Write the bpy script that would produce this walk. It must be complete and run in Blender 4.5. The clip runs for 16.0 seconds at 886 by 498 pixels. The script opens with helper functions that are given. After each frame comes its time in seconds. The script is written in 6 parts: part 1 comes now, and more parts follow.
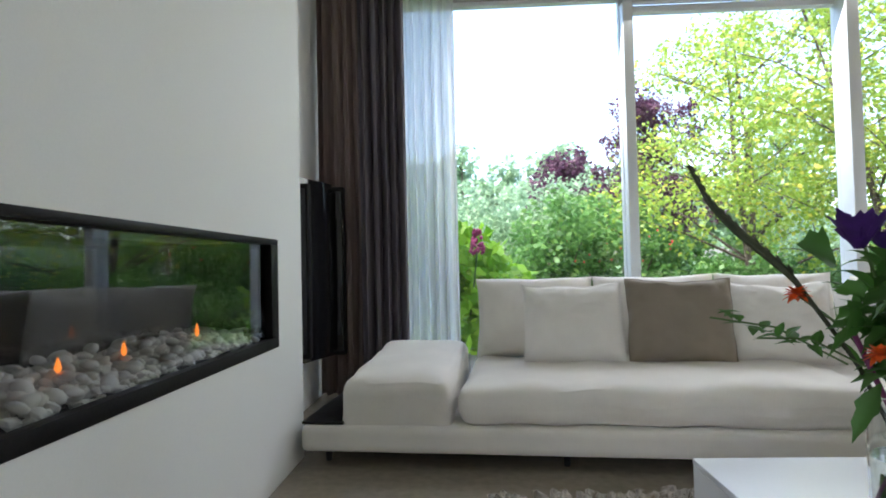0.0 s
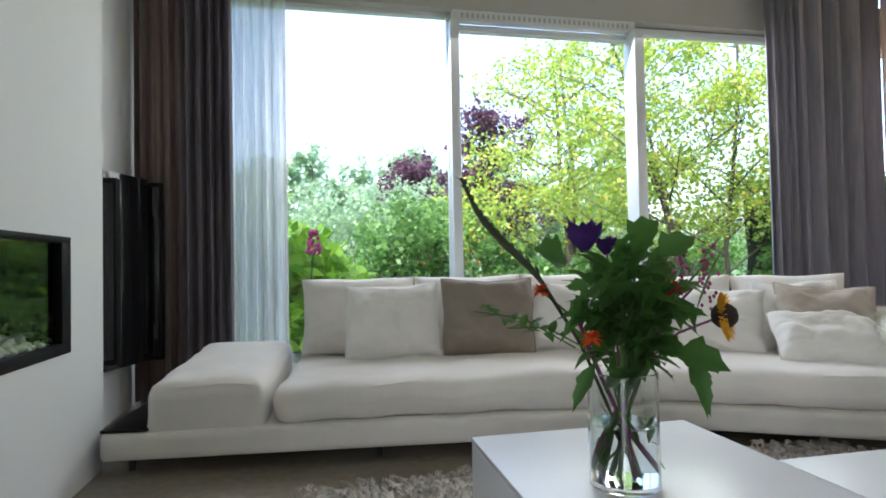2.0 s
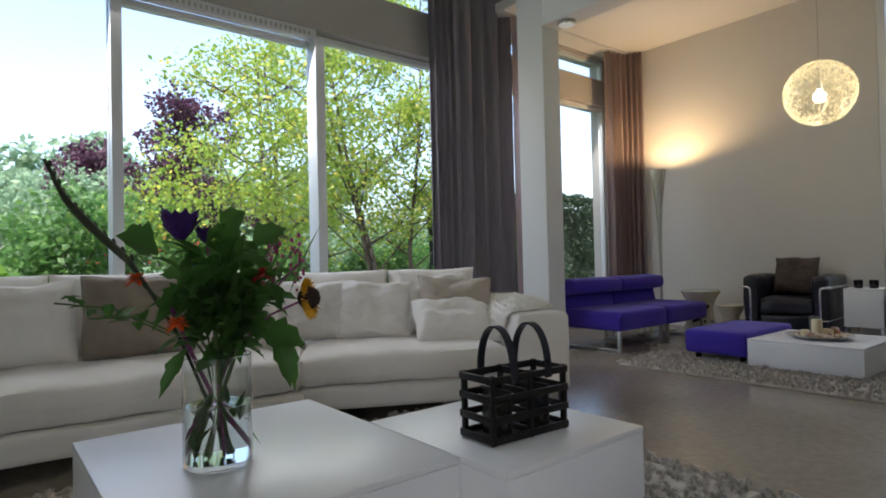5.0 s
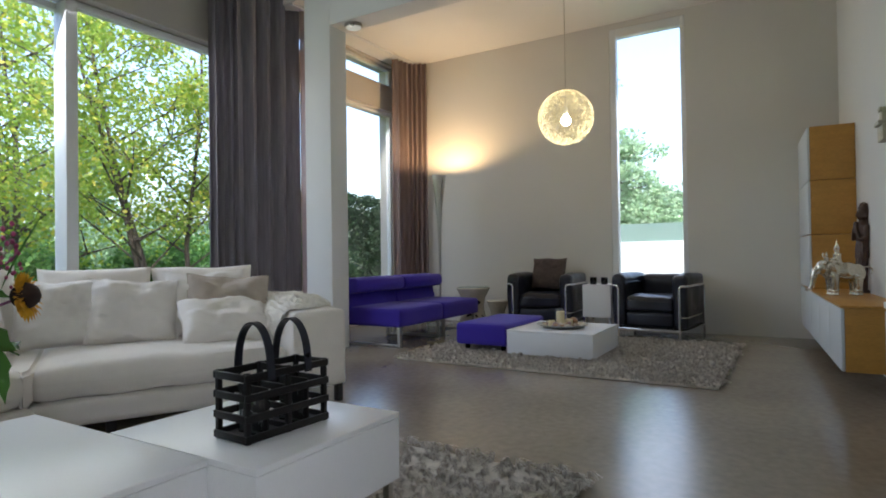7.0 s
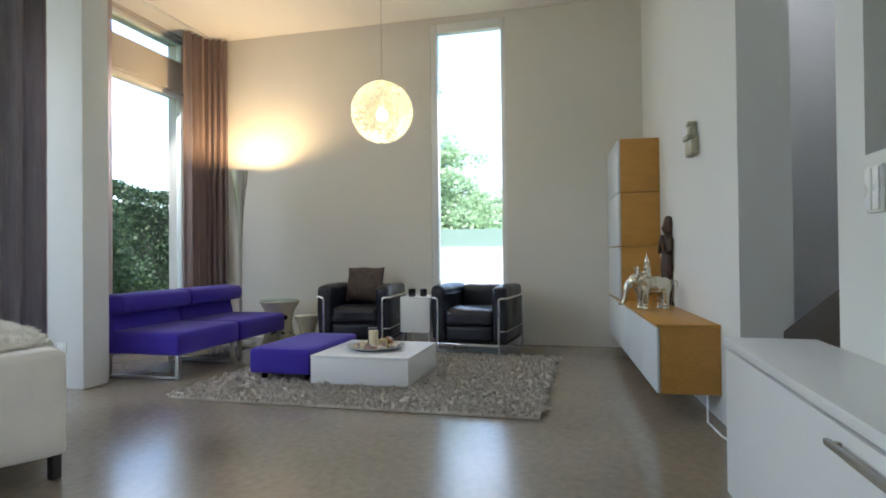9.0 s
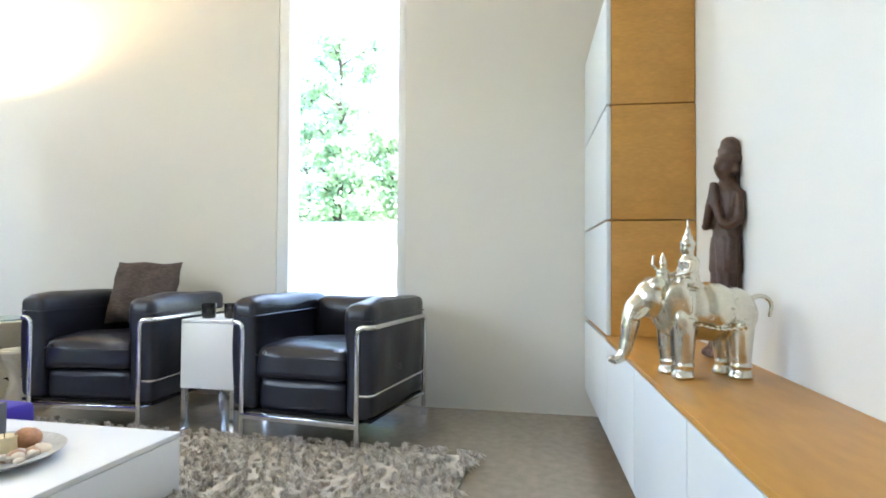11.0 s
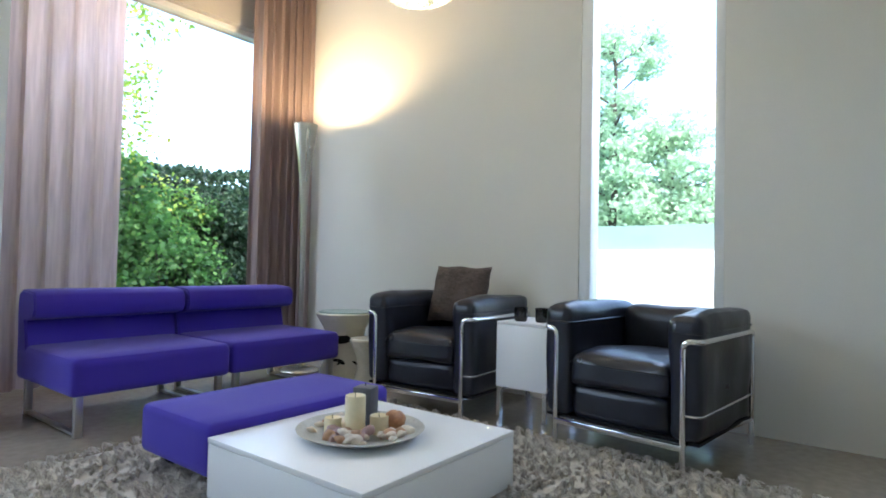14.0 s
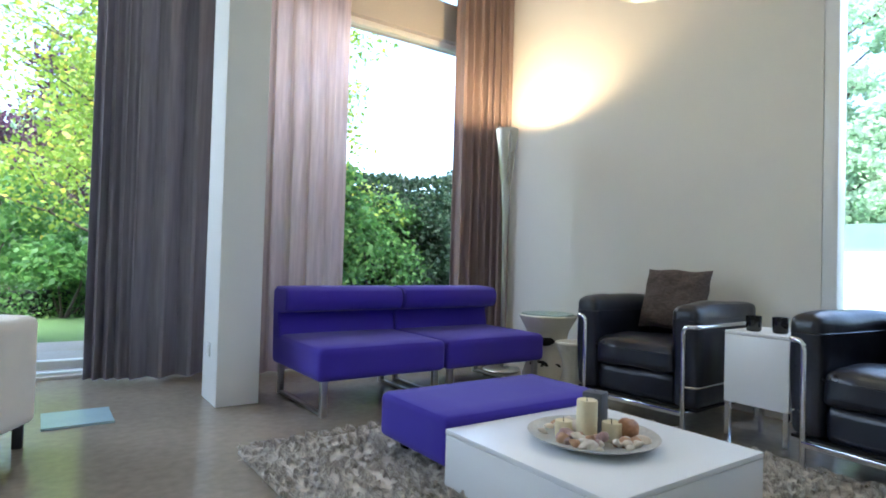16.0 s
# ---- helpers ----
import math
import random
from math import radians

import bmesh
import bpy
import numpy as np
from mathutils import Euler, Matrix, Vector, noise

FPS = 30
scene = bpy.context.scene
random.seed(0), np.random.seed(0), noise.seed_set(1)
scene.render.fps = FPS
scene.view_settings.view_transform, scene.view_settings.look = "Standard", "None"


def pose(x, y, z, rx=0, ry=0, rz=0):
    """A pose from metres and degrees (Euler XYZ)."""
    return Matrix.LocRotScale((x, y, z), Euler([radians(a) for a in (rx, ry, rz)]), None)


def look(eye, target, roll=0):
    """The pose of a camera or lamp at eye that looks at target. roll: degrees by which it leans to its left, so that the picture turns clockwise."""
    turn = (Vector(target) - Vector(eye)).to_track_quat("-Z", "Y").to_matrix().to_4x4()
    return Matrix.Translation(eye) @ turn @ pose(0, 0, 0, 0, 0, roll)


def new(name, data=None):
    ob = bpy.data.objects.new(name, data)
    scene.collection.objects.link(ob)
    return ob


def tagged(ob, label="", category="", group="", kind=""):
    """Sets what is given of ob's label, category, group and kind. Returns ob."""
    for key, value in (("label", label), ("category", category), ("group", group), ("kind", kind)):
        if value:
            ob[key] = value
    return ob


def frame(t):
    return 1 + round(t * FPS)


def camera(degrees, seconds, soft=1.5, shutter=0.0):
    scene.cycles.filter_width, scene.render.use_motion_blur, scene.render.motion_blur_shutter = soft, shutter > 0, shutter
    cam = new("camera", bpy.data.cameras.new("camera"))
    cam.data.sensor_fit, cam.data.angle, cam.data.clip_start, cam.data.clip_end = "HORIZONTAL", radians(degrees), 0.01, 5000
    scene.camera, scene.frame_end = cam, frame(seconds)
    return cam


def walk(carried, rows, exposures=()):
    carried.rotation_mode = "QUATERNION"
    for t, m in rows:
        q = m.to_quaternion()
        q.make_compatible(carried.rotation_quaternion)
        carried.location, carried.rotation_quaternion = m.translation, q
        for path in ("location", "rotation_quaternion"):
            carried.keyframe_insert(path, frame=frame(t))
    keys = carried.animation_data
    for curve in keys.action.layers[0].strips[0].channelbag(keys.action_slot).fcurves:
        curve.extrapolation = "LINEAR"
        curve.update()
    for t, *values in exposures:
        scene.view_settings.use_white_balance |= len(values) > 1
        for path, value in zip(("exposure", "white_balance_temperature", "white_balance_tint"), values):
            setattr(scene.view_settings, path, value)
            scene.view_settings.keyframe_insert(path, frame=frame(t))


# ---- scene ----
cam = camera(75.1, 16.0, soft=1.8)
EXPOSURES = [(0.0, 2.75, 6200, 11), (2.0, 2.7, 6200, 11), (4.0, 1.95, 6350, 13), (7.0, 2.15, 6150, 11), (8.0, 2.5, 6100, 9), (9.0, 2.65, 6050, 8), (11.3, 3.92, 5900, 8), (12.5, 3.68, 5650, 7), (14.0, 3.05, 5550, 7), (15.0, 2.85, 5500, 7), (16.0, 2.98, 5500, 7)]
PATH = [
    (0, (-0.171, -0.226, 0.941), (-0.266, 1.771, 1.0), -1.3),
    (0.5, (-0.133, -0.244, 0.931), (-0.105, 1.755, 0.989), -1.1),
    (1, (-0.089, -0.279, 0.934), (0.062, 1.715, 0.99), -1.1),
    (1.5, (-0.039, -0.321, 0.935), (0.238, 1.659, 0.992), -1.1),
    (2, (0.003, -0.355, 0.935), (0.407, 1.603, 0.987), -1.1),
    (2.5, (0.048, -0.389, 0.932), (0.577, 1.539, 0.982), -1.1),
    (3, (0.099, -0.436, 0.932), (0.752, 1.453, 0.98), -1.2),
    (3.5, (0.159, -0.481, 0.912), (0.975, 1.344, 0.962), -1.1),
    (4, (0.185, -0.526, 0.906), (1.185, 1.206, 0.951), -1.1),
    (4.2, (0.203, -0.538, 0.896), (1.257, 1.161, 0.942), -1.2),
    (6.3, (0.285, -0.691, 0.887), (1.86, 0.542, 0.908), -1.0),
    (6.5, (0.283, -0.701, 0.884), (1.902, 0.472, 0.908), -1.0),
    (7, (0.299, -0.697, 0.875), (2.015, 0.33, 0.899), -0.8),
    (7.5, (0.296, -0.704, 0.881), (2.086, 0.187, 0.9), -0.9),
    (8, (0.329, -0.68, 0.878), (2.179, 0.078, 0.896), -0.7),
    (8.5, (0.436, -0.639, 0.879), (2.34, -0.03, 0.895), -0.6),
    (9, (0.971, -0.572, 0.957), (2.912, -0.092, 0.977), -0.6),
    (9.2, (1.342, -0.547, 0.978), (3.295, -0.118, 0.967), -0.6),
    (11.3, (3.887, -0.693, 0.828), (5.841, -0.272, 0.89), 0.6),
    (11.5, (3.895, -0.689, 0.832), (5.834, -0.2, 0.887), 0.6),
    (12, (3.855, -0.62, 0.85), (5.756, -0.002, 0.898), 0.6),
    (12.5, (3.828, -0.596, 0.845), (5.609, 0.314, 0.897), 0.8),
    (12.9, (3.814, -0.556, 0.838), (5.539, 0.455, 0.884), 1.4),
    (13, (3.81, -0.545, 0.838), (5.522, 0.488, 0.893), 0.9),
    (13.5, (3.769, -0.493, 0.841), (5.422, 0.631, 0.895), 1.1),
    (14, (3.744, -0.448, 0.842), (5.329, 0.771, 0.895), 1.2),
    (14.5, (3.717, -0.414, 0.844), (5.216, 0.909, 0.893), 1.3),
    (15, (3.687, -0.372, 0.843), (5.005, 1.132, 0.887), 1.5),
    (15.5, (3.652, -0.348, 0.841), (4.877, 1.233, 0.887), 1.6),
    (16, (3.603, -0.321, 0.842), (4.751, 1.316, 0.885), 1.6),
]
walk(cam, [(t, look(eye, aim, lean)) for t, eye, aim, lean in PATH], EXPOSURES)

# ---- world and light ----
world = bpy.data.worlds.new("world")
scene.world = world
world.use_nodes = True
wn = world.node_tree.nodes
sky = wn.new("ShaderNodeTexSky")
sky.sky_type = 'NISHITA'
sky.sun_disc = False
sky.sun_elevation = radians(54)
sky.sun_rotation = radians(215)
sky.air_density, sky.dust_density, sky.ozone_density = 1.0, 3.5, 1.0
wn["Background"].inputs[1].default_value = 0.15
world.node_tree.links.new(sky.outputs[0], wn["Background"].inputs[0])

sun = new("sun", bpy.data.lights.new("sun", 'SUN'))
sun.data.energy, sun.data.angle, sun.data.color = 1.1, radians(14), (1.0, 0.96, 0.9)
sun.matrix_world = look((-5.2, -7.8, 13.0), (0, 0, 0))


def lamp(name, place, energy, color, radius):
    ob = new(name, bpy.data.lights.new(name, 'POINT'))
    ob.data.energy, ob.data.color, ob.data.shadow_soft_size = energy, color, radius
    ob.location = place
    return ob


def window_light(name, place, width, height, energy, turn):
    """Daylight of the open sky, entering through a window's opening and falling inwards and down."""
    ob = new(name, bpy.data.lights.new(name, 'AREA'))
    ob.data.shape, ob.data.size, ob.data.size_y, ob.data.energy, ob.data.color = 'RECTANGLE', width, height, energy, (1.0, 0.98, 0.93)
    ob.matrix_world = pose(*place, 0, 0, turn) @ pose(0, 0, 0, -57, 0, 0)
    return ob


window_light("window_light", (2.1, 4.40, 2.42), 4.2, 1.1, 11.0, 0)
window_light("window_light", (5.9, 4.33, 2.35), 2.0, 1.0, 3.6, 0)
window_light("window_light", (7.36, 0.64, 2.3), 0.7, 2.0, 1.6, -90)
lamp("torchiere_light", (6.62, 3.135, 1.872), 11.5, (1.0, 0.64, 0.30), 0.02)
lamp("globe_light", (5.5, 1.06, 2.12), 1.5, (1.0, 0.84, 0.60), 0.04)

# ---- materials ----


def shader(name, color, rough=0.5, metal=0.0, vary=0.12, scale=6.0, fine=60.0, bump=0.1, dist=0.004, sheen=0.0, coat=0.0, spec=0.5, stretch=None, perpiece=0.0):
    m = bpy.data.materials.new(name)
    m.use_nodes = True
    t, n = m.node_tree.links, m.node_tree.nodes
    b = n["Principled BSDF"]
    co = n.new("ShaderNodeTexCoord")
    mp = n.new("ShaderNodeMapping")
    t.new(co.outputs["Object"], mp.inputs[0])
    if stretch:
        mp.inputs["Scale"].default_value = stretch
    big, small = n.new("ShaderNodeTexNoise"), n.new("ShaderNodeTexNoise")
    big.inputs["Scale"].default_value, small.inputs["Scale"].default_value = scale, fine
    big.inputs["Detail"].default_value, small.inputs["Detail"].default_value = 4, 3
    for x in (big, small):
        t.new(mp.outputs[0], x.inputs["Vector"])
    add = n.new("ShaderNodeMath")
    add.operation = 'ADD'
    t.new(big.outputs[0], add.inputs[0])
    t.new(small.outputs[0], add.inputs[1])
    last = add
    if perpiece:
        info = n.new("ShaderNodeObjectInfo")
        mul = n.new("ShaderNodeMath")
        mul.operation = 'MULTIPLY_ADD'
        mul.inputs[1].default_value = perpiece
        t.new(info.outputs["Random"], mul.inputs[0])
        t.new(add.outputs[0], mul.inputs[2])
        last = mul
    ramp = n.new("ShaderNodeMapRange")
    ramp.inputs[1].default_value, ramp.inputs[2].default_value = 0.6, 1.4 + perpiece
    ramp.inputs[3].default_value, ramp.inputs[4].default_value = 1 - vary, 1 + vary
    t.new(last.outputs[0], ramp.inputs[0])
    mix = n.new("ShaderNodeVectorMath")
    mix.operation = 'SCALE'
    mix.inputs[0].default_value = color
    t.new(ramp.outputs[0], mix.inputs["Scale"])
    t.new(mix.outputs[0], b.inputs["Base Color"])
    rr = n.new("ShaderNodeMapRange")
    rr.inputs[1].default_value, rr.inputs[2].default_value = 0.3, 0.7
    rr.inputs[3].default_value, rr.inputs[4].default_value = max(rough - 0.06, 0.02), min(rough + 0.06, 1)
    t.new(big.outputs[0], rr.inputs[0])
    t.new(rr.outputs[0], b.inputs["Roughness"])
    b.inputs["Metallic"].default_value = metal
    b.inputs["Sheen Weight"].default_value = sheen
    b.inputs["Coat Weight"].default_value = coat
    b.inputs["Specular IOR Level"].default_value = spec
    if bump:
        bp = n.new("ShaderNodeBump")
        bp.inputs["Strength"].default_value, bp.inputs["Distance"].default_value = bump, dist
        t.new(small.outputs[0], bp.inputs["Height"])
        t.new(bp.outputs[0], b.inputs["Normal"])
    return m


def leaf_shader(name, a, b2, c=None):
    """Foliage with a random tint for every leaf, and some light let through."""
    m = bpy.data.materials.new(name)
    m.use_nodes = True
    t, n = m.node_tree.links, m.node_tree.nodes
    b = n["Principled BSDF"]
    g = n.new("ShaderNodeNewGeometry")
    r = n.new("ShaderNodeValToRGB")
    r.color_ramp.elements[0].color, r.color_ramp.elements[1].color = (*a, 1), (*b2, 1)
    if c:
        e = r.color_ramp.elements.new(0.8)
        e.color = (*b2, 1)
        r.color_ramp.elements[-1].color = (*c, 1)
    t.new(g.outputs["Random Per Island"], r.inputs[0])
    t.new(r.outputs[0], b.inputs["Base Color"])
    b.inputs["Roughness"].default_value = 0.5
    tr = n.new("ShaderNodeBsdfTranslucent")
    t.new(r.outputs[0], tr.inputs[0])
    mx = n.new("ShaderNodeMixShader")
    mx.inputs[0].default_value = 0.52
    t.new(b.outputs[0], mx.inputs[1])
    t.new(tr.outputs[0], mx.inputs[2])
    t.new(mx.outputs[0], n["Material Output"].inputs[0])
    return m


def glow(name, color, strength):
    m = bpy.data.materials.new(name)
    m.use_nodes = True
    b = m.node_tree.nodes["Principled BSDF"]
    b.inputs["Emission Color"].default_value = (*color, 1)
    b.inputs["Emission Strength"].default_value = strength
    b.inputs["Base Color"].default_value = (*color, 1)
    return m


def pane_glass(name, gloss=1.0, tint=(1, 1, 1), rough=0.0):
    """A clear sheet whose gloss rises towards grazing views, alike from both sides."""
    m = bpy.data.materials.new(name)
    m.use_nodes = True
    t, n = m.node_tree.links, m.node_tree.nodes
    n.remove(n["Principled BSDF"])
    a, b, mx = n.new("ShaderNodeBsdfTransparent"), n.new("ShaderNodeBsdfGlossy"), n.new("ShaderNodeMixShader")
    f, p, s = n.new("ShaderNodeLayerWeight"), n.new("ShaderNodeMath"), n.new("ShaderNodeMath")
    a.inputs[0].default_value = (*tint, 1)
    b.inputs["Roughness"].default_value = rough
    f.inputs[0].default_value = 0.5
    p.operation, s.operation = 'POWER', 'MULTIPLY_ADD'
    p.inputs[1].default_value = 5
    s.inputs[1].default_value, s.inputs[2].default_value = 0.6, 0.016 * gloss
    t.new(f.outputs["Facing"], p.inputs[0])
    t.new(p.outputs[0], s.inputs[0])
    t.new(s.outputs[0], mx.inputs[0])
    t.new(a.outputs[0], mx.inputs[1])
    t.new(b.outputs[0], mx.inputs[2])
    t.new(mx.outputs[0], n["Material Output"].inputs[0])
    return m


def solid_glass(name, color=(1, 1, 1), ior=1.45):
    m = bpy.data.materials.new(name)
    m.use_nodes = True
    b = m.node_tree.nodes["Principled BSDF"]
    b.inputs["Base Color"].default_value = (*color, 1)
    b.inputs["Transmission Weight"].default_value = 1
    b.inputs["Roughness"].default_value = 0.02
    b.inputs["IOR"].default_value = ior
    return m


def sheer_shader(name, color, through_part, scatter=0.68):
    """Thin cloth: part of the light passes straight through, part is scattered."""
    m = bpy.data.materials.new(name)
    m.use_nodes = True
    t, n = m.node_tree.links, m.node_tree.nodes
    b = n["Principled BSDF"]
    b.inputs["Base Color"].default_value = (*color, 1)
    b.inputs["Roughness"].default_value = 0.9
    tl, tp, m1, m2 = n.new("ShaderNodeBsdfTranslucent"), n.new("ShaderNodeBsdfTransparent"), n.new("ShaderNodeMixShader"), n.new("ShaderNodeMixShader")
    tl.inputs[0].default_value = (*color, 1)
    co, nz, mr, sc = n.new("ShaderNodeTexCoord"), n.new("ShaderNodeTexNoise"), n.new("ShaderNodeMapRange"), n.new("ShaderNodeVectorMath")
    mp = n.new("ShaderNodeMapping")
    mp.inputs["Scale"].default_value = (40, 40, 3)
    t.new(co.outputs["Object"], mp.inputs[0])
    t.new(mp.outputs[0], nz.inputs["Vector"])
    nz.inputs["Scale"].default_value, nz.inputs["Detail"].default_value = 1.0, 4
    mr.inputs[1].default_value, mr.inputs[2].default_value, mr.inputs[3].default_value, mr.inputs[4].default_value = 0.3, 0.7, 0.86, 1.12
    t.new(nz.outputs[0], mr.inputs[0])
    sc.operation = 'SCALE'
    sc.inputs[0].default_value = color
    t.new(mr.outputs[0], sc.inputs["Scale"])
    t.new(sc.outputs[0], b.inputs["Base Color"])
    t.new(sc.outputs[0], tl.inputs[0])
    m1.inputs[0].default_value = scatter
    m2.inputs[0].default_value = through_part
    t.new(b.outputs[0], m1.inputs[1])
    t.new(tl.outputs[0], m1.inputs[2])
    t.new(m1.outputs[0], m2.inputs[1])
    t.new(tp.outputs[0], m2.inputs[2])
    t.new(m2.outputs[0], n["Material Output"].inputs[0])
    return m


PLASTER = shader("plaster_white", (0.72, 0.72, 0.70), 0.75, vary=0.03, scale=1.5, fine=180, bump=0.12, dist=0.002)
PLASTER_WARM = shader("plaster_warm_white", (0.66, 0.64, 0.595), 0.8, vary=0.03, scale=1.2, fine=160, bump=0.15, dist=0.002)
CEILING = shader("ceiling_paint", (0.82, 0.81, 0.78), 0.85, vary=0.02, scale=1.0, fine=120, bump=0.05)
FLOOR = shader("cast_floor", (0.275, 0.238, 0.185), 0.21, vary=0.2, scale=1.1, fine=22, bump=0.02, dist=0.002, spec=0.85)
FRAME = shader("white_frame_paint", (0.74, 0.75, 0.75), 0.35, vary=0.03, scale=3, fine=90, bump=0.03)
PANEL = shader("grey_beige_panel", (0.50, 0.47, 0.43), 0.6, vary=0.05, scale=2, fine=80, bump=0.05)
LACQUER = shader("white_lacquer", (0.80, 0.81, 0.82), 0.34, vary=0.02, scale=3, fine=120, bump=0.01)
LINEN = shader("cream_linen", (0.79, 0.75, 0.685), 0.92, vary=0.09, scale=5, fine=300, bump=0.5, dist=0.004, sheen=0.2)
LINEN_LIGHT = shader("light_cotton", (0.83, 0.80, 0.75), 0.92, vary=0.07, scale=6, fine=380, bump=0.35, dist=0.002, sheen=0.2)
TAUPE = shader("taupe_cotton", (0.27, 0.225, 0.175), 0.92, vary=0.10, scale=6, fine=350, bump=0.35, dist=0.002, sheen=0.2)
SAND = shader("sand_cotton", (0.46, 0.40, 0.33), 0.92, vary=0.10, scale=6, fine=350, bump=0.35, dist=0.002, sheen=0.2)
FLEECE = shader("cream_sheepskin", (0.88, 0.85, 0.77), 0.95, vary=0.12, scale=14, fine=130, bump=0.7, dist=0.012, sheen=0.3)
PURPLE = shader("violet_wool_felt", (0.040, 0.020, 0.33), 0.9, vary=0.08, scale=5, fine=420, bump=0.25, dist=0.0015, sheen=0.12)
LEATHER = shader("black_leather", (0.009, 0.0105, 0.019), 0.33, vary=0.3, scale=7, fine=38, bump=0.14, dist=0.006)
CHROME = shader("chrome_tube", (0.75, 0.76, 0.78), 0.12, 1.0, vary=0.03, bump=0.0)
STEEL = shader("brushed_steel", (0.48, 0.46, 0.42), 0.32, 1.0, vary=0.06, scale=8, fine=90, bump=0.04, stretch=(1, 1, 0.1))
DARK_STEEL = shader("dark_steel", (0.07, 0.07, 0.075), 0.4, 0.8, vary=0.1, bump=0.03)
BLACK_GLOSS = shader("black_gloss", (0.008, 0.008, 0.009), 0.1, vary=0.1, bump=0.0)
BLACK_MATT = shader("black_matt", (0.012, 0.011, 0.011), 0.5, vary=0.2, scale=6, fine=120, bump=0.1, spec=0.08)
BLACK_WOOD = shader("black_stained_wood", (0.009, 0.008, 0.0075), 0.4, vary=0.3, scale=8, fine=60, bump=0.2, stretch=(1, 1, 6), spec=0.28)
OAK = shader("honey_oak_veneer", (0.50, 0.255, 0.055), 0.4, vary=0.16, scale=5, fine=34, bump=0.06, dist=0.001, stretch=(0.25, 1, 3.5))
DOOR_WHITE = shader("frosted_white_door", (0.64, 0.68, 0.71), 0.45, vary=0.02, scale=2, fine=90, bump=0.01)
DARK_WOOD = shader("dark_carved_wood", (0.065, 0.030, 0.018), 0.45, vary=0.35, scale=9, fine=70, bump=0.5, dist=0.004)
STAIR_WOOD = shader("dark_stair_wood", (0.030, 0.021, 0.016), 0.4, vary=0.2, scale=4, fine=50, bump=0.06, stretch=(0.3, 1, 1))
SILVER = shader("polished_silver_gilt", (0.66, 0.62, 0.52), 0.22, 1.0, vary=0.14, scale=30, fine=150, bump=0.25, dist=0.002)
CURTAIN = sheer_shader("mauve_taupe_curtain", (0.235, 0.205, 0.225), 0.0, 0.3)
CURTAIN_GREY = sheer_shader("grey_lilac_curtain", (0.34, 0.315, 0.35), 0.0, 0.3)
CURTAIN_WARM = sheer_shader("brown_mauve_curtain", (0.30, 0.225, 0.205), 0.0, 0.3)
CURTAIN_ROSE = sheer_shader("rose_brown_curtain", (0.42, 0.33, 0.31), 0.0, 0.4)
SHEER = sheer_shader("white_sheer", (0.84, 0.82, 0.80), 0.32)
SHEER_MAUVE = sheer_shader("mauve_sheer", (0.62, 0.51, 0.50), 0.15)
RUG = shader("greige_shag_yarn", (0.56, 0.515, 0.455), 0.95, vary=0.25, scale=18, fine=260, bump=0.3, sheen=0.2)
n_, l_ = RUG.node_tree.nodes, RUG.node_tree.links
g_, r_, v_ = n_.new("ShaderNodeNewGeometry"), n_.new("ShaderNodeMapRange"), n_.new("ShaderNodeVectorMath")
r_.inputs[3].default_value, r_.inputs[4].default_value, v_.operation = 0.62, 1.28, 'SCALE'
l_.new(g_.outputs["Random Per Island"], r_.inputs[0])
l_.new(n_["Principled BSDF"].inputs["Base Color"].links[0].from_socket, v_.inputs[0])
l_.new(r_.outputs[0], v_.inputs["Scale"])
l_.new(v_.outputs[0], n_["Principled BSDF"].inputs["Base Color"])
PEBBLE = shader("white_pebble", (0.80, 0.77, 0.69), 0.6, vary=0.15, scale=14, fine=120, bump=0.2, perpiece=0.6)
WAX = shader("cream_wax", (0.78, 0.68, 0.44), 0.5, vary=0.06, scale=12, fine=80, bump=0.05)
GREY_WAX = shader("slate_wax", (0.09, 0.095, 0.11), 0.55, vary=0.1, bump=0.05)
SHELL = shader("sea_shell", (0.74, 0.65, 0.54), 0.45, vary=0.25, scale=20, fine=110, bump=0.3, perpiece=0.8)
PEWTER = shader("pewter_plate", (0.46, 0.47, 0.46), 0.42, 0.4, vary=0.25, scale=14, fine=90, bump=0.1)
CREAM_GLAZE = shader("cream_glazed_ceramic", (0.62, 0.58, 0.47), 0.25, vary=0.05, bump=0.02)
BROWN_TWEED = shader("brown_woven_cushion", (0.085, 0.063, 0.054), 0.92, vary=0.75, scale=46, fine=150, bump=0.8, dist=0.006, stretch=(0.7, 1, 2.2))
GLASS = pane_glass("window_glass")
FIRE_GLASS = pane_glass("fireplace_glass", 5.0, (0.8, 0.82, 0.84))
VASE_GLASS = solid_glass("clear_vase_glass", (0.96, 0.99, 0.98))
WATER = solid_glass("water", (0.95, 0.98, 0.96), 1.33)
GREEN_GLASS = solid_glass("green_tint_glass", (0.6, 0.9, 0.8))
STEM = shader("green_stem", (0.07, 0.14, 0.03), 0.5, vary=0.2, bump=0.05)
SPIKE = shader("dark_green_spike", (0.030, 0.038, 0.014), 0.6, vary=0.4, scale=40, fine=150, bump=0.4)
STEM_PURPLE = shader("maroon_stem", (0.20, 0.035, 0.13), 0.5, vary=0.2, bump=0.05)
LEAF = leaf_shader("bouquet_leaf", (0.03, 0.085, 0.018), (0.075, 0.19, 0.035), (0.15, 0.28, 0.06))
VIOLET_PETAL = shader("violet_petal", (0.055, 0.012, 0.16), 0.7, vary=0.25, scale=40, bump=0.1)
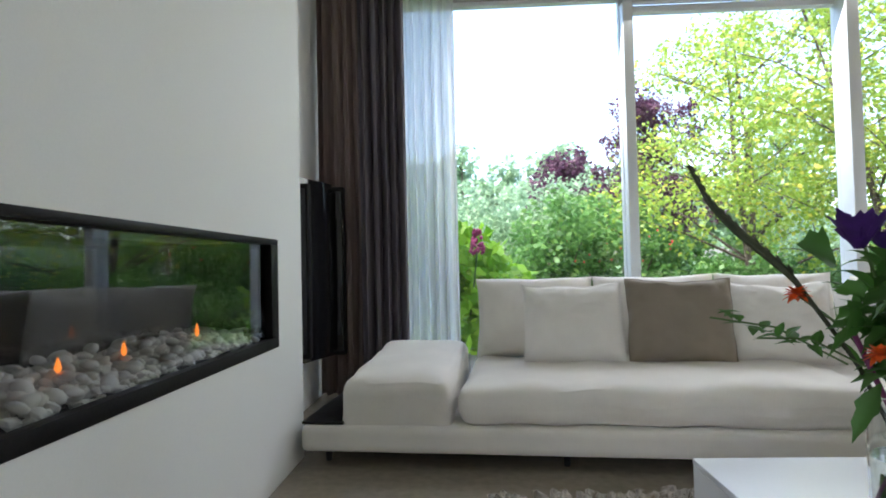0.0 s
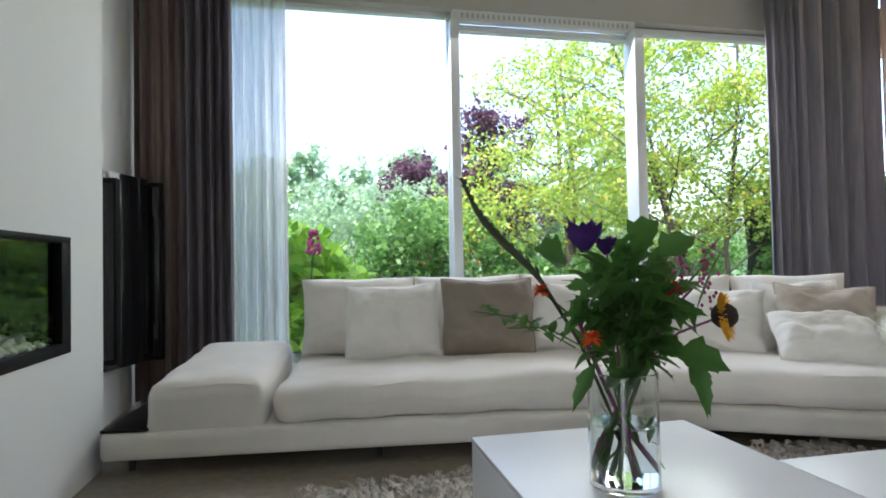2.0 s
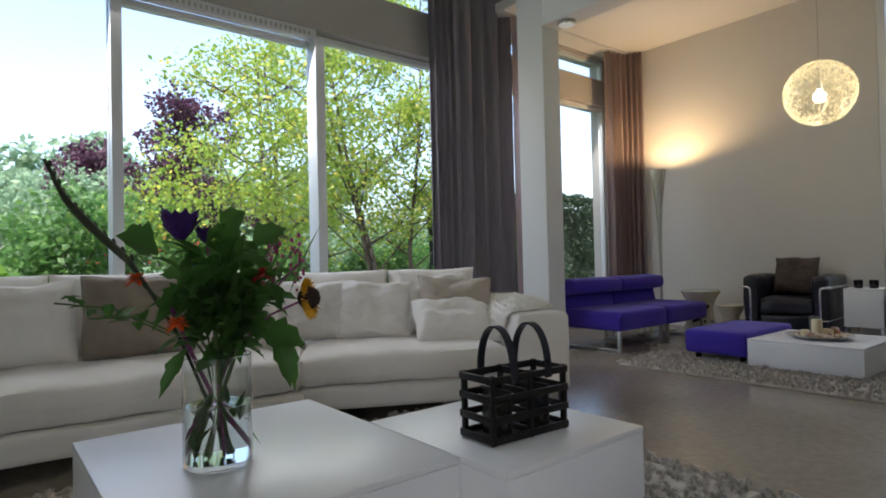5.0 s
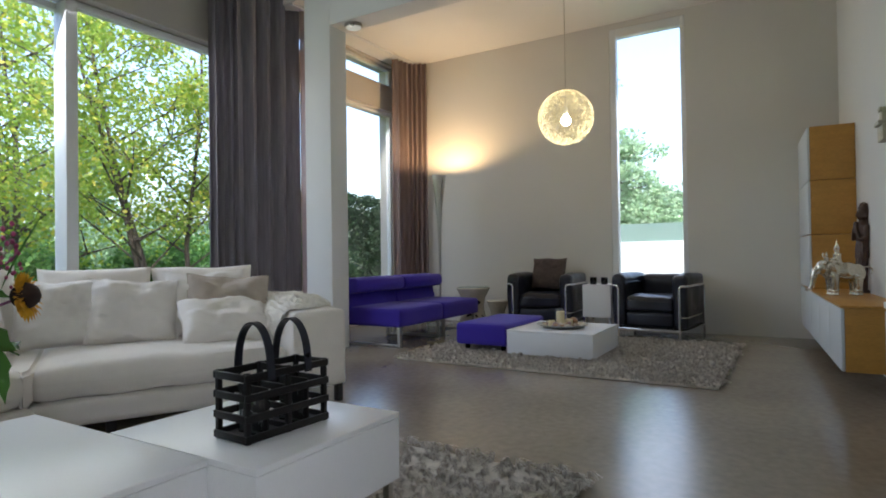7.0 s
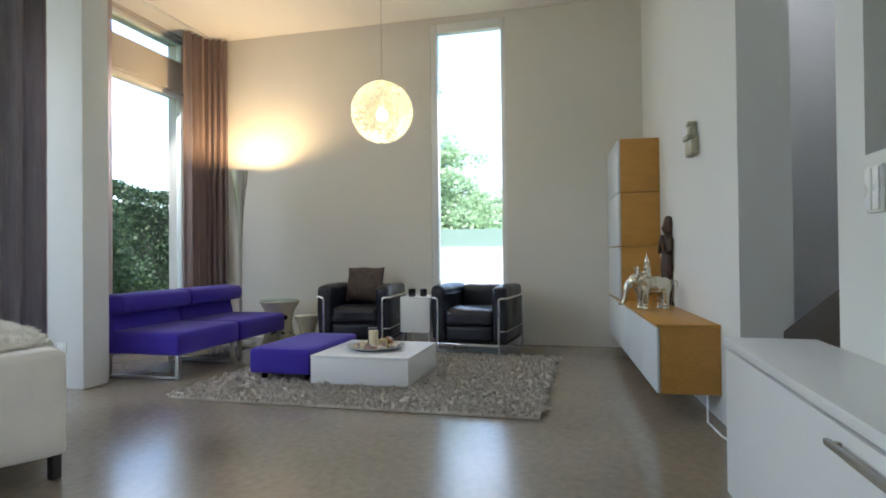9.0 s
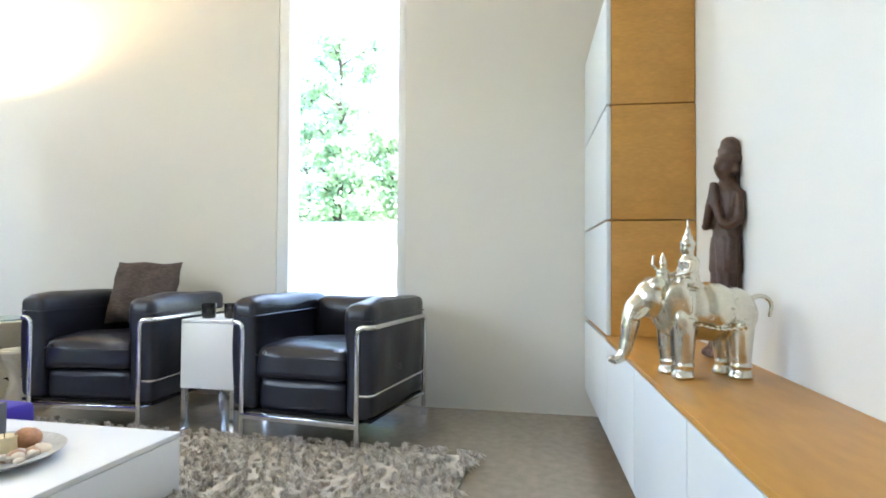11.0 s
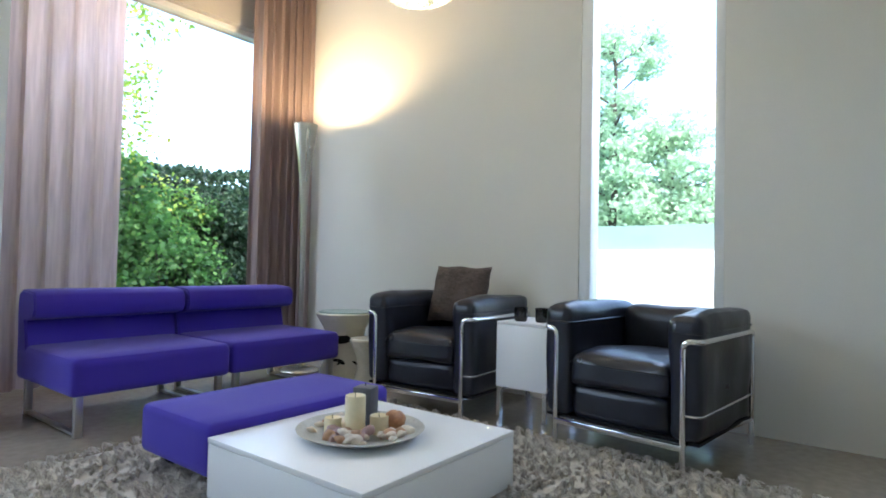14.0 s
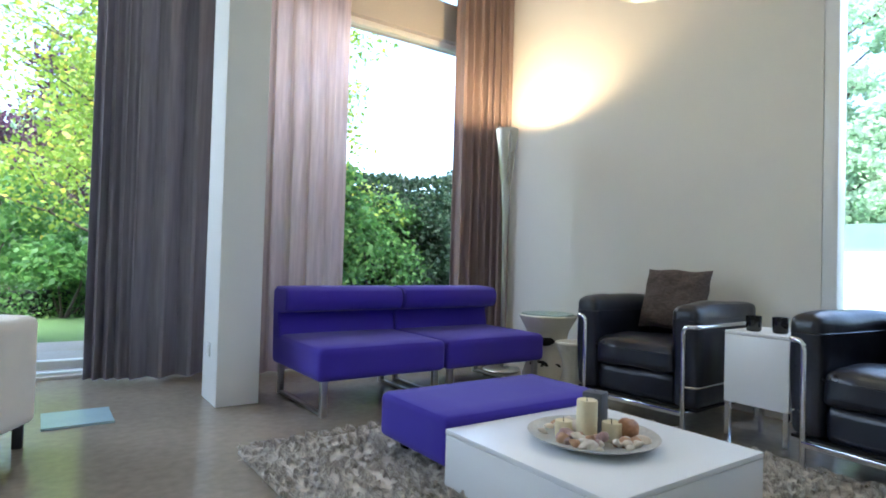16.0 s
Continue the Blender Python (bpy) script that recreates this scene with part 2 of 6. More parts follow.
RED_PETAL = shader("red_petal", (0.42, 0.012, 0.02), 0.6, vary=0.25, scale=40, bump=0.1)
ORANGE_PETAL = shader("orange_petal", (0.70, 0.10, 0.01), 0.6, vary=0.25, scale=40, bump=0.1)
YELLOW_PETAL = shader("yellow_petal", (0.72, 0.38, 0.02), 0.6, vary=0.2, scale=40, bump=0.1)
PINK_PETAL = shader("magenta_petal", (0.34, 0.04, 0.14), 0.6, vary=0.25, scale=40, bump=0.1)
SEEDHEAD = shader("brown_seed_head", (0.03, 0.014, 0.008), 0.8, vary=0.4, scale=60, bump=0.6)
BARK = shader("bark", (0.075, 0.06, 0.045), 0.9, vary=0.3, scale=6, fine=40, bump=0.6, dist=0.02, stretch=(3, 3, 0.6))
LEAF_TREE = leaf_shader("autumn_leaf", (0.19, 0.32, 0.045), (0.34, 0.46, 0.065), (0.62, 0.54, 0.08))
LEAF_GREEN = leaf_shader("garden_leaf", (0.06, 0.15, 0.04), (0.13, 0.28, 0.065), (0.22, 0.36, 0.09))
# Distance haze is mixed into the next two leaf colours, paling and greying them.
LEAF_HAZED = leaf_shader("hazed_far_leaf", (0.20, 0.33, 0.20), (0.32, 0.46, 0.28), (0.42, 0.54, 0.34))
LEAF_HAZED_PALE = leaf_shader("hazed_pale_leaf", (0.32, 0.46, 0.29), (0.44, 0.58, 0.38), (0.52, 0.64, 0.45))
LEAF_DARK = leaf_shader("dark_hedge_leaf", (0.014, 0.036, 0.017), (0.040, 0.080, 0.036), (0.085, 0.125, 0.055))
LEAF_PLUM = leaf_shader("plum_leaf", (0.055, 0.022, 0.045), (0.12, 0.05, 0.09), (0.17, 0.09, 0.11))
LEAF_LIME = leaf_shader("lime_leaf", (0.14, 0.32, 0.02), (0.27, 0.48, 0.04), (0.40, 0.58, 0.07))
GRASS = shader("lawn", (0.060, 0.115, 0.030), 0.9, vary=0.4, scale=2, fine=60, bump=0.6, dist=0.03)
PAVING = shader("grey_paving", (0.25, 0.235, 0.215), 0.85, vary=0.15, scale=4, fine=60, bump=0.2, perpiece=0.3)
RENDER_WHITE = shader("white_render", (0.80, 0.81, 0.80), 0.8, vary=0.04, scale=2, fine=90, bump=0.1)
COPING = shader("pale_green_coping", (0.22, 0.31, 0.27), 0.5, vary=0.05, bump=0.03)
FENCE_WOOD = shader("weathered_fence", (0.10, 0.085, 0.07), 0.85, vary=0.3, scale=3, fine=50, bump=0.3, stretch=(3, 3, 0.5))
BRASS_PLATE = shader("aged_brass_relief", (0.42, 0.40, 0.30), 0.45, 0.6, vary=0.25, scale=20, fine=90, bump=0.6, dist=0.006)
MAT_BLUE = shader("pale_blue_glass_mat", (0.36, 0.50, 0.54), 0.15, vary=0.05, bump=0.0)
SWITCH = shader("white_switch_plastic", (0.78, 0.78, 0.76), 0.3, vary=0.02, bump=0.0)
FLAME = glow("gas_flame", (1.0, 0.24, 0.03), 0.3)
BULB = glow("warm_bulb", (1.0, 0.86, 0.62), 30)
LAMP_IN = glow("lit_reflector", (1.0, 0.75, 0.42), 12)
YARN = shader("cream_resin_thread", (0.74, 0.69, 0.52), 0.6, vary=0.1, bump=0.05)

# ---- mesh helpers ----
RNG = random.Random(7)


def part(name, bm, material, parent=None, label="", smooth=True):
    me = bpy.data.meshes.new(name)
    bm.normal_update()
    bm.to_mesh(me)
    bm.free()
    me.materials.append(material)
    if smooth:
        me.polygons.foreach_set("use_smooth", [True] * len(me.polygons))
        me.set_sharp_from_angle(angle=radians(38))
    ob = new(name, me)
    if parent:
        ob.parent = parent
    return tagged(ob, label)


def thing(name, label, category, m=None, group="", kind=""):
    ob = new(name)
    if m is not None:
        ob.matrix_world = m
    return tagged(ob, label, category, group, kind)


def box(bm, x0, x1, y0, y1, z0, z1, bevel=0.0, seg=2):
    r = bmesh.ops.create_cube(bm, size=1)
    for v in r["verts"]:
        v.co = Vector(((x0 + x1) / 2 + v.co.x * (x1 - x0), (y0 + y1) / 2 + v.co.y * (y1 - y0), (z0 + z1) / 2 + v.co.z * (z1 - z0)))
    if bevel:
        es = list({e for v in r["verts"] for e in v.link_edges})
        bmesh.ops.bevel(bm, geom=es, offset=bevel, segments=seg, profile=0.5, affect='EDGES')
    return bm


def bx(*a, **k):
    return box(bmesh.new(), *a, **k)


def cyl(bm, p0, p1, r0, r1=None, seg=16, caps=True):
    p0, p1 = Vector(p0), Vector(p1)
    r1 = r0 if r1 is None else r1
    d = p1 - p0
    m = Matrix.Translation((p0 + p1) / 2) @ d.to_track_quat('Z', 'Y').to_matrix().to_4x4()
    bmesh.ops.create_cone(bm, cap_ends=caps, segments=seg, radius1=r0, radius2=r1, depth=d.length, matrix=m)
    return bm


def tube(bm, pts, r, seg=10, close=False):
    """A round tube along points, with mitred joints."""
    pts = [Vector(p) for p in pts]
    n = len(pts)
    rings = []
    up = Vector((0.31, 0.17, 0.93))
    for i, p in enumerate(pts):
        a = pts[i - 1] if (i or close) else p
        b = pts[(i + 1) % n] if (i < n - 1 or close) else p
        d = (b - a).normalized()
        s = d.cross(up)
        s = s.normalized() if s.length > 1e-4 else Vector((1, 0, 0))
        w = d.cross(s)
        rr = r(i / max(n - 1, 1)) if callable(r) else r
        rings.append([bm.verts.new(p + (s * math.cos(2 * math.pi * k / seg) + w * math.sin(2 * math.pi * k / seg)) * rr) for k in range(seg)])
    for i in range(n if close else n - 1):
        a, b = rings[i], rings[(i + 1) % n]
        for k in range(seg):
            bm.faces.new((a[k], a[(k + 1) % seg], b[(k + 1) % seg], b[k]))
    if not close:
        bm.faces.new(rings[0][::-1])
        bm.faces.new(rings[-1])
    return bm


def rounded(pts, r, seg=5):
    """Points of a bent tube: each inner corner becomes an arc."""
    pts = [Vector(p) for p in pts]
    out = [pts[0]]
    for a, b, c in zip(pts, pts[1:], pts[2:]):
        u, v = (a - b).normalized(), (c - b).normalized()
        for k in range(seg + 1):
            s = k / seg
            out.append((b + u * r) * (1 - s) ** 2 + b * 2 * s * (1 - s) + (b + v * r) * s * s)
    return out + [pts[-1]]


def lathe(bm, profile, seg=32, center=(0, 0, 0)):
    """profile: (radius, z) from below to above; closed where the radius is 0."""
    c = Vector(center)
    rings = []
    for r, z in profile:
        if r < 1e-5:
            rings.append([bm.verts.new(c + Vector((0, 0, z)))])
        else:
            rings.append([bm.verts.new(c + Vector((r * math.cos(2 * math.pi * k / seg), r * math.sin(2 * math.pi * k / seg), z))) for k in range(seg)])
    for a, b in zip(rings, rings[1:]):
        for k in range(seg):
            k2 = (k + 1) % seg
            if len(a) == 1 and len(b) == 1:
                continue
            if len(a) == 1:
                bm.faces.new((a[0], b[k2], b[k]))
            elif len(b) == 1:
                bm.faces.new((a[k], a[k2], b[0]))
            else:
                bm.faces.new((a[k], a[k2], b[k2], b[k]))
    return bm


def ball(bm, c, r, sub=2, squash=(1, 1, 1), turn=None):
    m = Matrix.Translation(c) @ (turn or Matrix.Identity(4)) @ Matrix.Diagonal((r * squash[0], r * squash[1], r * squash[2], 1))
    bmesh.ops.create_icosphere(bm, subdivisions=sub, radius=1, matrix=m)
    return bm


def soft(w, d, h, r, puff=0.0, rough=0.0, cuts=11, seed=0):
    """An upholstered block about its base centre: rounded edges, puffed top, slight unevenness."""
    bm = bmesh.new()
    bmesh.ops.create_cube(bm, size=2)
    bmesh.ops.subdivide_edges(bm, edges=bm.edges[:], cuts=cuts, use_grid_fill=True)
    half = Vector((w / 2, d / 2, h / 2))

    def place(u, hh):
        a, s = abs(u), 1 if u >= 0 else -1
        k0, k1 = 1 - 2 / (cuts + 1), 1 - 4 / (cuts + 1)
        if a > k0:
            x = hh - r * 0.3 + (a - k0) / (1 - k0) * r * 0.3
        elif a > k1:
            x = hh - r + (a - k1) / (k0 - k1) * r * 0.7
        else:
            x = a / k1 * (hh - r)
        return s * x
    for v in bm.verts:
        u = v.co.copy()
        p = Vector([place(u[i], half[i]) for i in range(3)])
        inner = Vector([max(-half[i] + r, min(half[i] - r, p[i])) for i in range(3)])
        q = p - inner
        if q.length > 1e-6:
            p = inner + q.normalized() * min(q.length, r) if sum(abs(x) > 1e-6 for x in q) > 1 else p
        b = max(0, (1 - u.x ** 4)) * max(0, (1 - u.y ** 4))
        if u.z > 0:
            p.z += puff * b * u.z
        if rough:
            p += Vector([noise.noise(p * 5 + Vector((seed * 7.3 + i * 31, seed, 0))) for i in range(3)]) * rough
        p.z += h / 2
        v.co = p
    return bm


def pillow(w, h, t, seed=0, fold=0.012, piped=False):
    """A scatter cushion standing in the xz plane on its lower edge, front towards -y: creased cloth, drawn-in sides, pointed corners."""
    bm = bmesh.new()
    n = 30
    grid = {}
    for s in (-1, 1):
        for i in range(n + 1):
            for j in range(n + 1):
                u, v = 2 * i / n - 1, 2 * j / n - 1
                edge = i in (0, n) or j in (0, n)
                if edge and s == 1:
                    continue
                th = max(0, (1 - abs(u) ** 3.4) * (1 - abs(v) ** 3.4)) ** 0.5
                pinch = 1 - 0.045 * (1 - v * v) * u * u
                pz = 1 - 0.05 * (1 - u * u) * v * v
                q = Vector((u * 1.7 + seed * 5.1, v * 1.7, s + seed))
                wr = noise.noise(q) * fold * 1.2
                corner = abs(u * v)
                crease = (abs(noise.noise(Vector((u * 2.4 + v * 1.5 + seed * 3, v * 2.4 - u * 1.5, s * 4 + seed)))) - 0.2) * fold * (0.6 + 1.2 * corner)
                crease += (abs(noise.noise(Vector((u * 6 - v * 3 + seed, v * 6 + u * 2, s + seed * 2)))) - 0.2) * fold * 0.45
                sag = -0.03 * h * (1 - abs(u)) * max(0, v) if fold > 0.015 else 0
                grid[(s, i, j)] = bm.verts.new((u * w / 2 * pinch + wr * 0.4 * abs(u), s * (t / 2 * th + (wr + crease) * min(1, th * 1.6)), h / 2 + v * h / 2 * pz + wr * 0.6 + sag))
    for s in (-1, 1):
        for i in range(n):
            for j in range(n):
                q = [(i, j), (i + 1, j), (i + 1, j + 1), (i, j + 1)]
                vs = [grid.get((s, *c)) or grid[(-1, *c)] for c in q]
                bm.faces.new(vs if s == -1 else vs[::-1])
    if piped:
        rim = [grid[(-1, i, 0)] for i in range(n)] + [grid[(-1, n, j)] for j in range(n)] + [grid[(-1, n - i, n)] for i in range(n)] + [grid[(-1, 0, n - j)] for j in range(n)]
        tube(bm, [v.co.copy() for v in rim], 0.0045, 6, True)
    return bm


def slab(name, x0, x1, y0, y1, z0, z1, material, bevel=0.0, label="", category=""):
    ob = part(name, bx(x0, x1, y0, y1, z0, z1, bevel=bevel), material, smooth=bool(bevel))
    return tagged(ob, label, category, kind="structure")


def wall_with_holes(name, axis, at, thick, a0, a1, z0, z1, holes, material, label, category="wall"):
    """A wall across x ('y' axis) or y ('x' axis) from a0 to a1, with true openings (b0, b1, c0, c1)."""
    bm = bmesh.new()
    cuts_a = sorted({a0, a1, *[h[0] for h in holes], *[h[1] for h in holes]})
    cuts_z = sorted({z0, z1, *[h[2] for h in holes], *[h[3] for h in holes]})
    vs = {}

    def vert(a, z, k):
        if (a, z, k) not in vs:
            o = at + thick * k
            vs[(a, z, k)] = bm.verts.new((a, o, z) if axis == 'y' else (o, a, z))
        return vs[(a, z, k)]

    def open_at(i, j):
        if not (0 <= i < len(cuts_a) - 1 and 0 <= j < len(cuts_z) - 1):
            return True
        ca, cz = (cuts_a[i] + cuts_a[i + 1]) / 2, (cuts_z[j] + cuts_z[j + 1]) / 2
        return any(h[0] < ca < h[1] and h[2] < cz < h[3] for h in holes)
    for i in range(len(cuts_a) - 1):
        for j in range(len(cuts_z) - 1):
            if open_at(i, j):
                continue
            p = [(cuts_a[i], cuts_z[j]), (cuts_a[i + 1], cuts_z[j]), (cuts_a[i + 1], cuts_z[j + 1]), (cuts_a[i], cuts_z[j + 1])]
            bm.faces.new([vert(*c, 0) for c in p])
            bm.faces.new([vert(*c, 1) for c in p[::-1]])
            for k, (di, dj) in enumerate(((0, -1), (1, 0), (0, 1), (-1, 0))):
                if open_at(i + di, j + dj):
                    c, d = p[k], p[(k + 1) % 4]
                    bm.faces.new((vert(*d, 0), vert(*c, 0), vert(*c, 1), vert(*d, 1)))
    bmesh.ops.recalc_face_normals(bm, faces=bm.faces[:])
    return tagged(part(name, bm, material, smooth=False), label, category, kind="structure")

# ---- structure ----
def window(name, x0, x1, z0, z1, y, label, w=0.05, depth=0.07):
    """A fixed frame with one pane."""
    ob = thing(name, label, "window", kind="structure")
    for n, a in (("frame_post", (x0, x0 + w, z0, z1)), ("frame_post", (x1 - w, x1, z0, z1)), ("frame_rail", (x0 + w, x1 - w, z0, z0 + w)), ("frame_rail", (x0 + w, x1 - w, z1 - w, z1))):
        part(n, bx(a[0], a[1], y - depth / 2, y + depth / 2, a[2], a[3], bevel=0.005), FRAME, ob)
    g = part("pane", bx(x0 + w, x1 - w, y - 0.004, y + 0.004, z0 + w, z1 - w), GLASS, ob, smooth=False)
    g.visible_shadow = False
    return ob


XE, YB, CEIL = 7.08, -1.27, 3.56


def roof_with_light(name, x0, x1, y0, y1, a0, a1, b0, b1, label, light):
    """A ceiling sheet with a glazed opening from a0 to a1 and b0 to b1."""
    z = CEIL + 0.3
    bm = bmesh.new()
    for x_, X_, y_, Y_ in ((x0, a0, y0, y1), (a1, x1, y0, y1), (a0, a1, y0, b0), (a0, a1, b1, y1)):
        bmesh.ops.create_cube(bm, size=1, matrix=Matrix.Translation(((x_ + X_) / 2, (y_ + Y_) / 2, z + 0.06)) @ Matrix.Diagonal((X_ - x_, Y_ - y_, 0.12, 1)))
    tagged(part(name, bm, CEILING, smooth=False), label, "ceiling", kind="structure")
    ob = thing(light, "unseen flat rooflight pane added to light the stairs", "window", kind="structure")
    part("pane", bx(a0 + 0.002, a1 - 0.002, b0 + 0.002, b1 - 0.002, z + 0.05, z + 0.06), GLASS, ob, smooth=False).visible_shadow = False


slab("floor", -4.2, 7.4, -4.2, 4.42, -0.12, 0.0, FLOOR, label="polished grey-brown cast floor", category="floor")
slab("ceiling", -4.2, 7.4, -1.52, 4.6, CEIL + 0.3, CEIL + 0.42, CEILING, label="white plaster ceiling of the living room", category="ceiling")
# The stair rooflight is out of view, added to brighten the recess below.
roof_with_light("ceiling_stair", 1.0, 6.4, -2.55, -1.52, 3.9, 5.5, -2.3, -1.7, "white plaster ceiling over the stairs with an added rooflight", "fill_rooflight")
slab("ceiling_back", -4.2, 1.0, -4.2, -1.522, CEIL + 0.3, CEIL + 0.42, CEILING, label="white plaster ceiling behind the living room", category="ceiling")
slab("wall_stair_west", 2.83, 2.95, -2.35, -1.52, 0, CEIL + 0.3, PLASTER, label="white plaster wall that closes the stairs", category="wall")
slab("ceiling_sitting_room", 4.67, 7.4, -1.5, 4.4, CEIL, CEIL + 0.1, CEILING, label="white plaster ceiling of the sitting room", category="ceiling")
# garden front of the living room: three tall panes, a solid band and clerestory lights
wall_with_holes("wall_north", 'y', 4.2, 0.22, -1.6, 4.75, 0.0, CEIL + 0.3,
                [(-0.9, 4.31, 0.02, 3.03), (-0.9, 2.6, 3.5, 3.82), (2.75, 4.31, 3.5, 3.82)], PANEL, "painted garden wall with tall window openings")
wall_with_holes("wall_north_sitting_room", 'y', 4.04, 0.3, 4.75, 7.4, 0.0, CEIL + 0.3,
                [(4.8, 6.97, 0.35, 2.9), (4.8, 6.97, 3.24, 3.54)], PANEL, "painted garden wall of the sitting room with window openings")
wall_with_holes("wall_east", 'x', XE, 0.3, -1.5, 4.04, 0.0, CEIL, [(0.235, 1.06, 0.1, 3.49)], PLASTER_WARM, "off-white plaster end wall with a narrow window slot")
ob = wall_with_holes("wall_south", 'y', -1.395, 0.25, 4.13, XE + 0.02, 0.0, CEIL + 0.3, [], PLASTER, "white plaster wall behind the oak cabinets")
ob.matrix_world = pose(XE, -0.80, 0, 0, 0, 3.5) @ pose(-XE, 0.80, 0)
wall_with_holes("wall_south_pier", 'y', YB - 0.25, 0.25, 1.0, 2.83, 0.0, CEIL + 0.3, [(1.1, 2.66, 1.2, 3.2)], PLASTER, "white plaster wall with an internal glazed opening")
wall_with_holes("wall_stair", 'y', -2.55, 0.2, 1.0, 7.4, 0.0, CEIL + 0.3, [], PLASTER, "white plaster wall behind the stairs")
wall_with_holes("wall_stair_end", 'x', 5.62, 0.2, -2.35, -1.52, 0.0, CEIL + 0.3, [], PLASTER, "white plaster wall that closes the stairs")
wall_with_holes("wall_west", 'x', -1.5, 0.2, 2.68, 4.2, 0.0, CEIL + 0.3, [], PLASTER, "white plaster wall beside the curtain")
# Both back walls get an unseen window, added to bring in fill daylight.
wall_with_holes("wall_back", 'x', -4.2, 0.2, -4.0, 2.0, 0.0, CEIL + 0.3, [(-3.8, -0.6, 0.1, 3.4)], PLASTER, "white plaster back wall with a tall opening for fill daylight")
ob = window("fill_window_west", 0.0, 3.2, 0.1, 3.4, 0.0, "unseen tall framed window added for fill daylight")
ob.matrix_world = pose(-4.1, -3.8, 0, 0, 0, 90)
wall_with_holes("wall_back_south", 'y', -4.2, 0.2, -4.2, 1.0, 0, CEIL + 0.3, [(-3.9, -1.1, 0.1, 3.4)], PLASTER, "white plaster back wall with a wide opening for fill daylight")
window("fill_window_south", -3.9, -1.1, 0.1, 3.4, -4.1, "unseen wide framed window added for fill daylight")
slab("wall_back_side", 0.9, 1.0, -4.0, -1.52, 0, CEIL + 0.3, PLASTER, label="white plaster back wall", category="wall")
slab("pier", 4.427, 4.665, 2.994, 3.32, 0, CEIL + 0.3, PLASTER, bevel=0.006, label="square white plastered pier between the rooms", category="pillar")
slab("beam", 4.43, 4.663, -4.0, 2.994, 3.08, CEIL + 0.3, PLASTER, label="white ceiling beam between the rooms", category="beam")
tagged(part("spotlight_disc", lathe(bmesh.new(), [(0, 0), (0.075, 0), (0.085, 0.012), (0.085, 0.03), (0, 0.03)], center=(4.545, 2.80, 3.049)), STEEL), "round flat metal ceiling spot under the beam", "spot")


window("window_1", -0.9, 1.075, 0.05, 3.04, 4.33, "tall white framed garden window", 0.045)
w2 = window("window_2", 1.05, 2.715, 0.05, 2.93, 4.30, "tall white sliding garden window", 0.055)
part("vent_grille", bx(1.06, 2.70, 4.20, 4.27, 2.932, 3.028, bevel=0.004), FRAME, w2, "white vent strip with slots")
for i in range(34):
    part("vent_slot", bx(1.13 + i * 0.045, 1.15 + i * 0.045, 4.197, 4.2, 2.96, 3.0), PANEL, w2, smooth=False)
w3 = window("window_3", 2.68, 4.285, 0.05, 3.02, 4.33, "tall white garden door with a pull handle", 0.06)
part("pull_handle", bx(4.232, 4.27, 4.22, 4.29, 1.12, 1.36, bevel=0.012), STEEL, w3, "grey metal pull handle")
window("window_4", -0.9, 2.6, 3.5, 3.82, 4.31, "white framed clerestory window")
window("window_5", 2.75, 4.31, 3.5, 3.82, 4.31, "white framed clerestory window")
window("window_6", 4.8, 6.95, 0.35, 2.9, 4.14, "unseen tall framed window added for fill daylight of the sitting room", 0.05)
window("window_7", 4.8, 6.95, 3.24, 3.54, 4.14, "low white framed clerestory window", 0.045)
slab("trim_mullion", 1.03, 1.105, 4.17, 4.262, 0.0, 2.925, FRAME, bevel=0.004, label="deep white window mullion", category="trim")
slab("trim_mullion_east", 2.645, 2.735, 4.12, 4.262, 0.0, 2.925, FRAME, bevel=0.004, label="deep white window mullion", category="trim")
slab("trim_window_3", 4.31, 4.40, 4.14, 4.2, 0.0, 3.08, FRAME, bevel=0.004, label="white window jamb", category="trim")
ws = thing("window_8", "narrow floor-to-ceiling slot window with white frame", "window", kind="structure")
for n, a in (("frame_post", (0.235, 0.285, 0.1, 3.49)), ("frame_post", (0.985, 1.06, 0.1, 3.49)), ("frame_rail", (0.285, 0.985, 0.1, 0.16)), ("frame_rail", (0.285, 0.985, 3.39, 3.49))):
    part(n, bx(XE + 0.004, XE + 0.10, a[0], a[1], a[2], a[3], bevel=0.005), FRAME, ws)
g = part("pane", bx(XE + 0.07, XE + 0.078, 0.285, 0.985, 0.16, 3.39), GLASS, ws, smooth=False)
g.visible_shadow = False
g = part("inner_pane", bx(1.1, 2.66, YB - 0.14, YB - 0.13, 1.2, 3.2), pane_glass("inner_glass", 1.2), tagged(new("window_9"), "internal glazed opening", "window", kind="structure"), smooth=False)

# fireplace column with its long opening
FX = -1.03
bm = bmesh.new()
col = wall_with_holes("wall_fireplace", 'x', FX - 0.42, 0.42, -1.6, 2.66, 0.0, CEIL + 0.3, [(0.55, 2.30, 0.60, 1.075)], PLASTER, "white plastered chimney wall with a long fire opening")
fp = thing("gas_fireplace", "long black gas fireplace with white pebbles behind glass", "fireplace", pose(FX, 0, 0))
for n, a in (("frame_bar", (0.55, 2.30, 1.05, 1.075)), ("frame_bar", (0.55, 2.30, 0.60, 0.645)), ("frame_bar", (2.215, 2.30, 0.645, 1.05)), ("frame_bar", (0.55, 0.58, 0.625, 1.05))):
    part(n, bx(-0.03, 0.004, a[0], a[1], a[2], a[3], bevel=0.003), BLACK_MATT, fp)
part("firebox_back", bx(-0.419, -0.40, 0.56, 2.29, 0.61, 1.07), BLACK_GLOSS, fp, "black glass back")
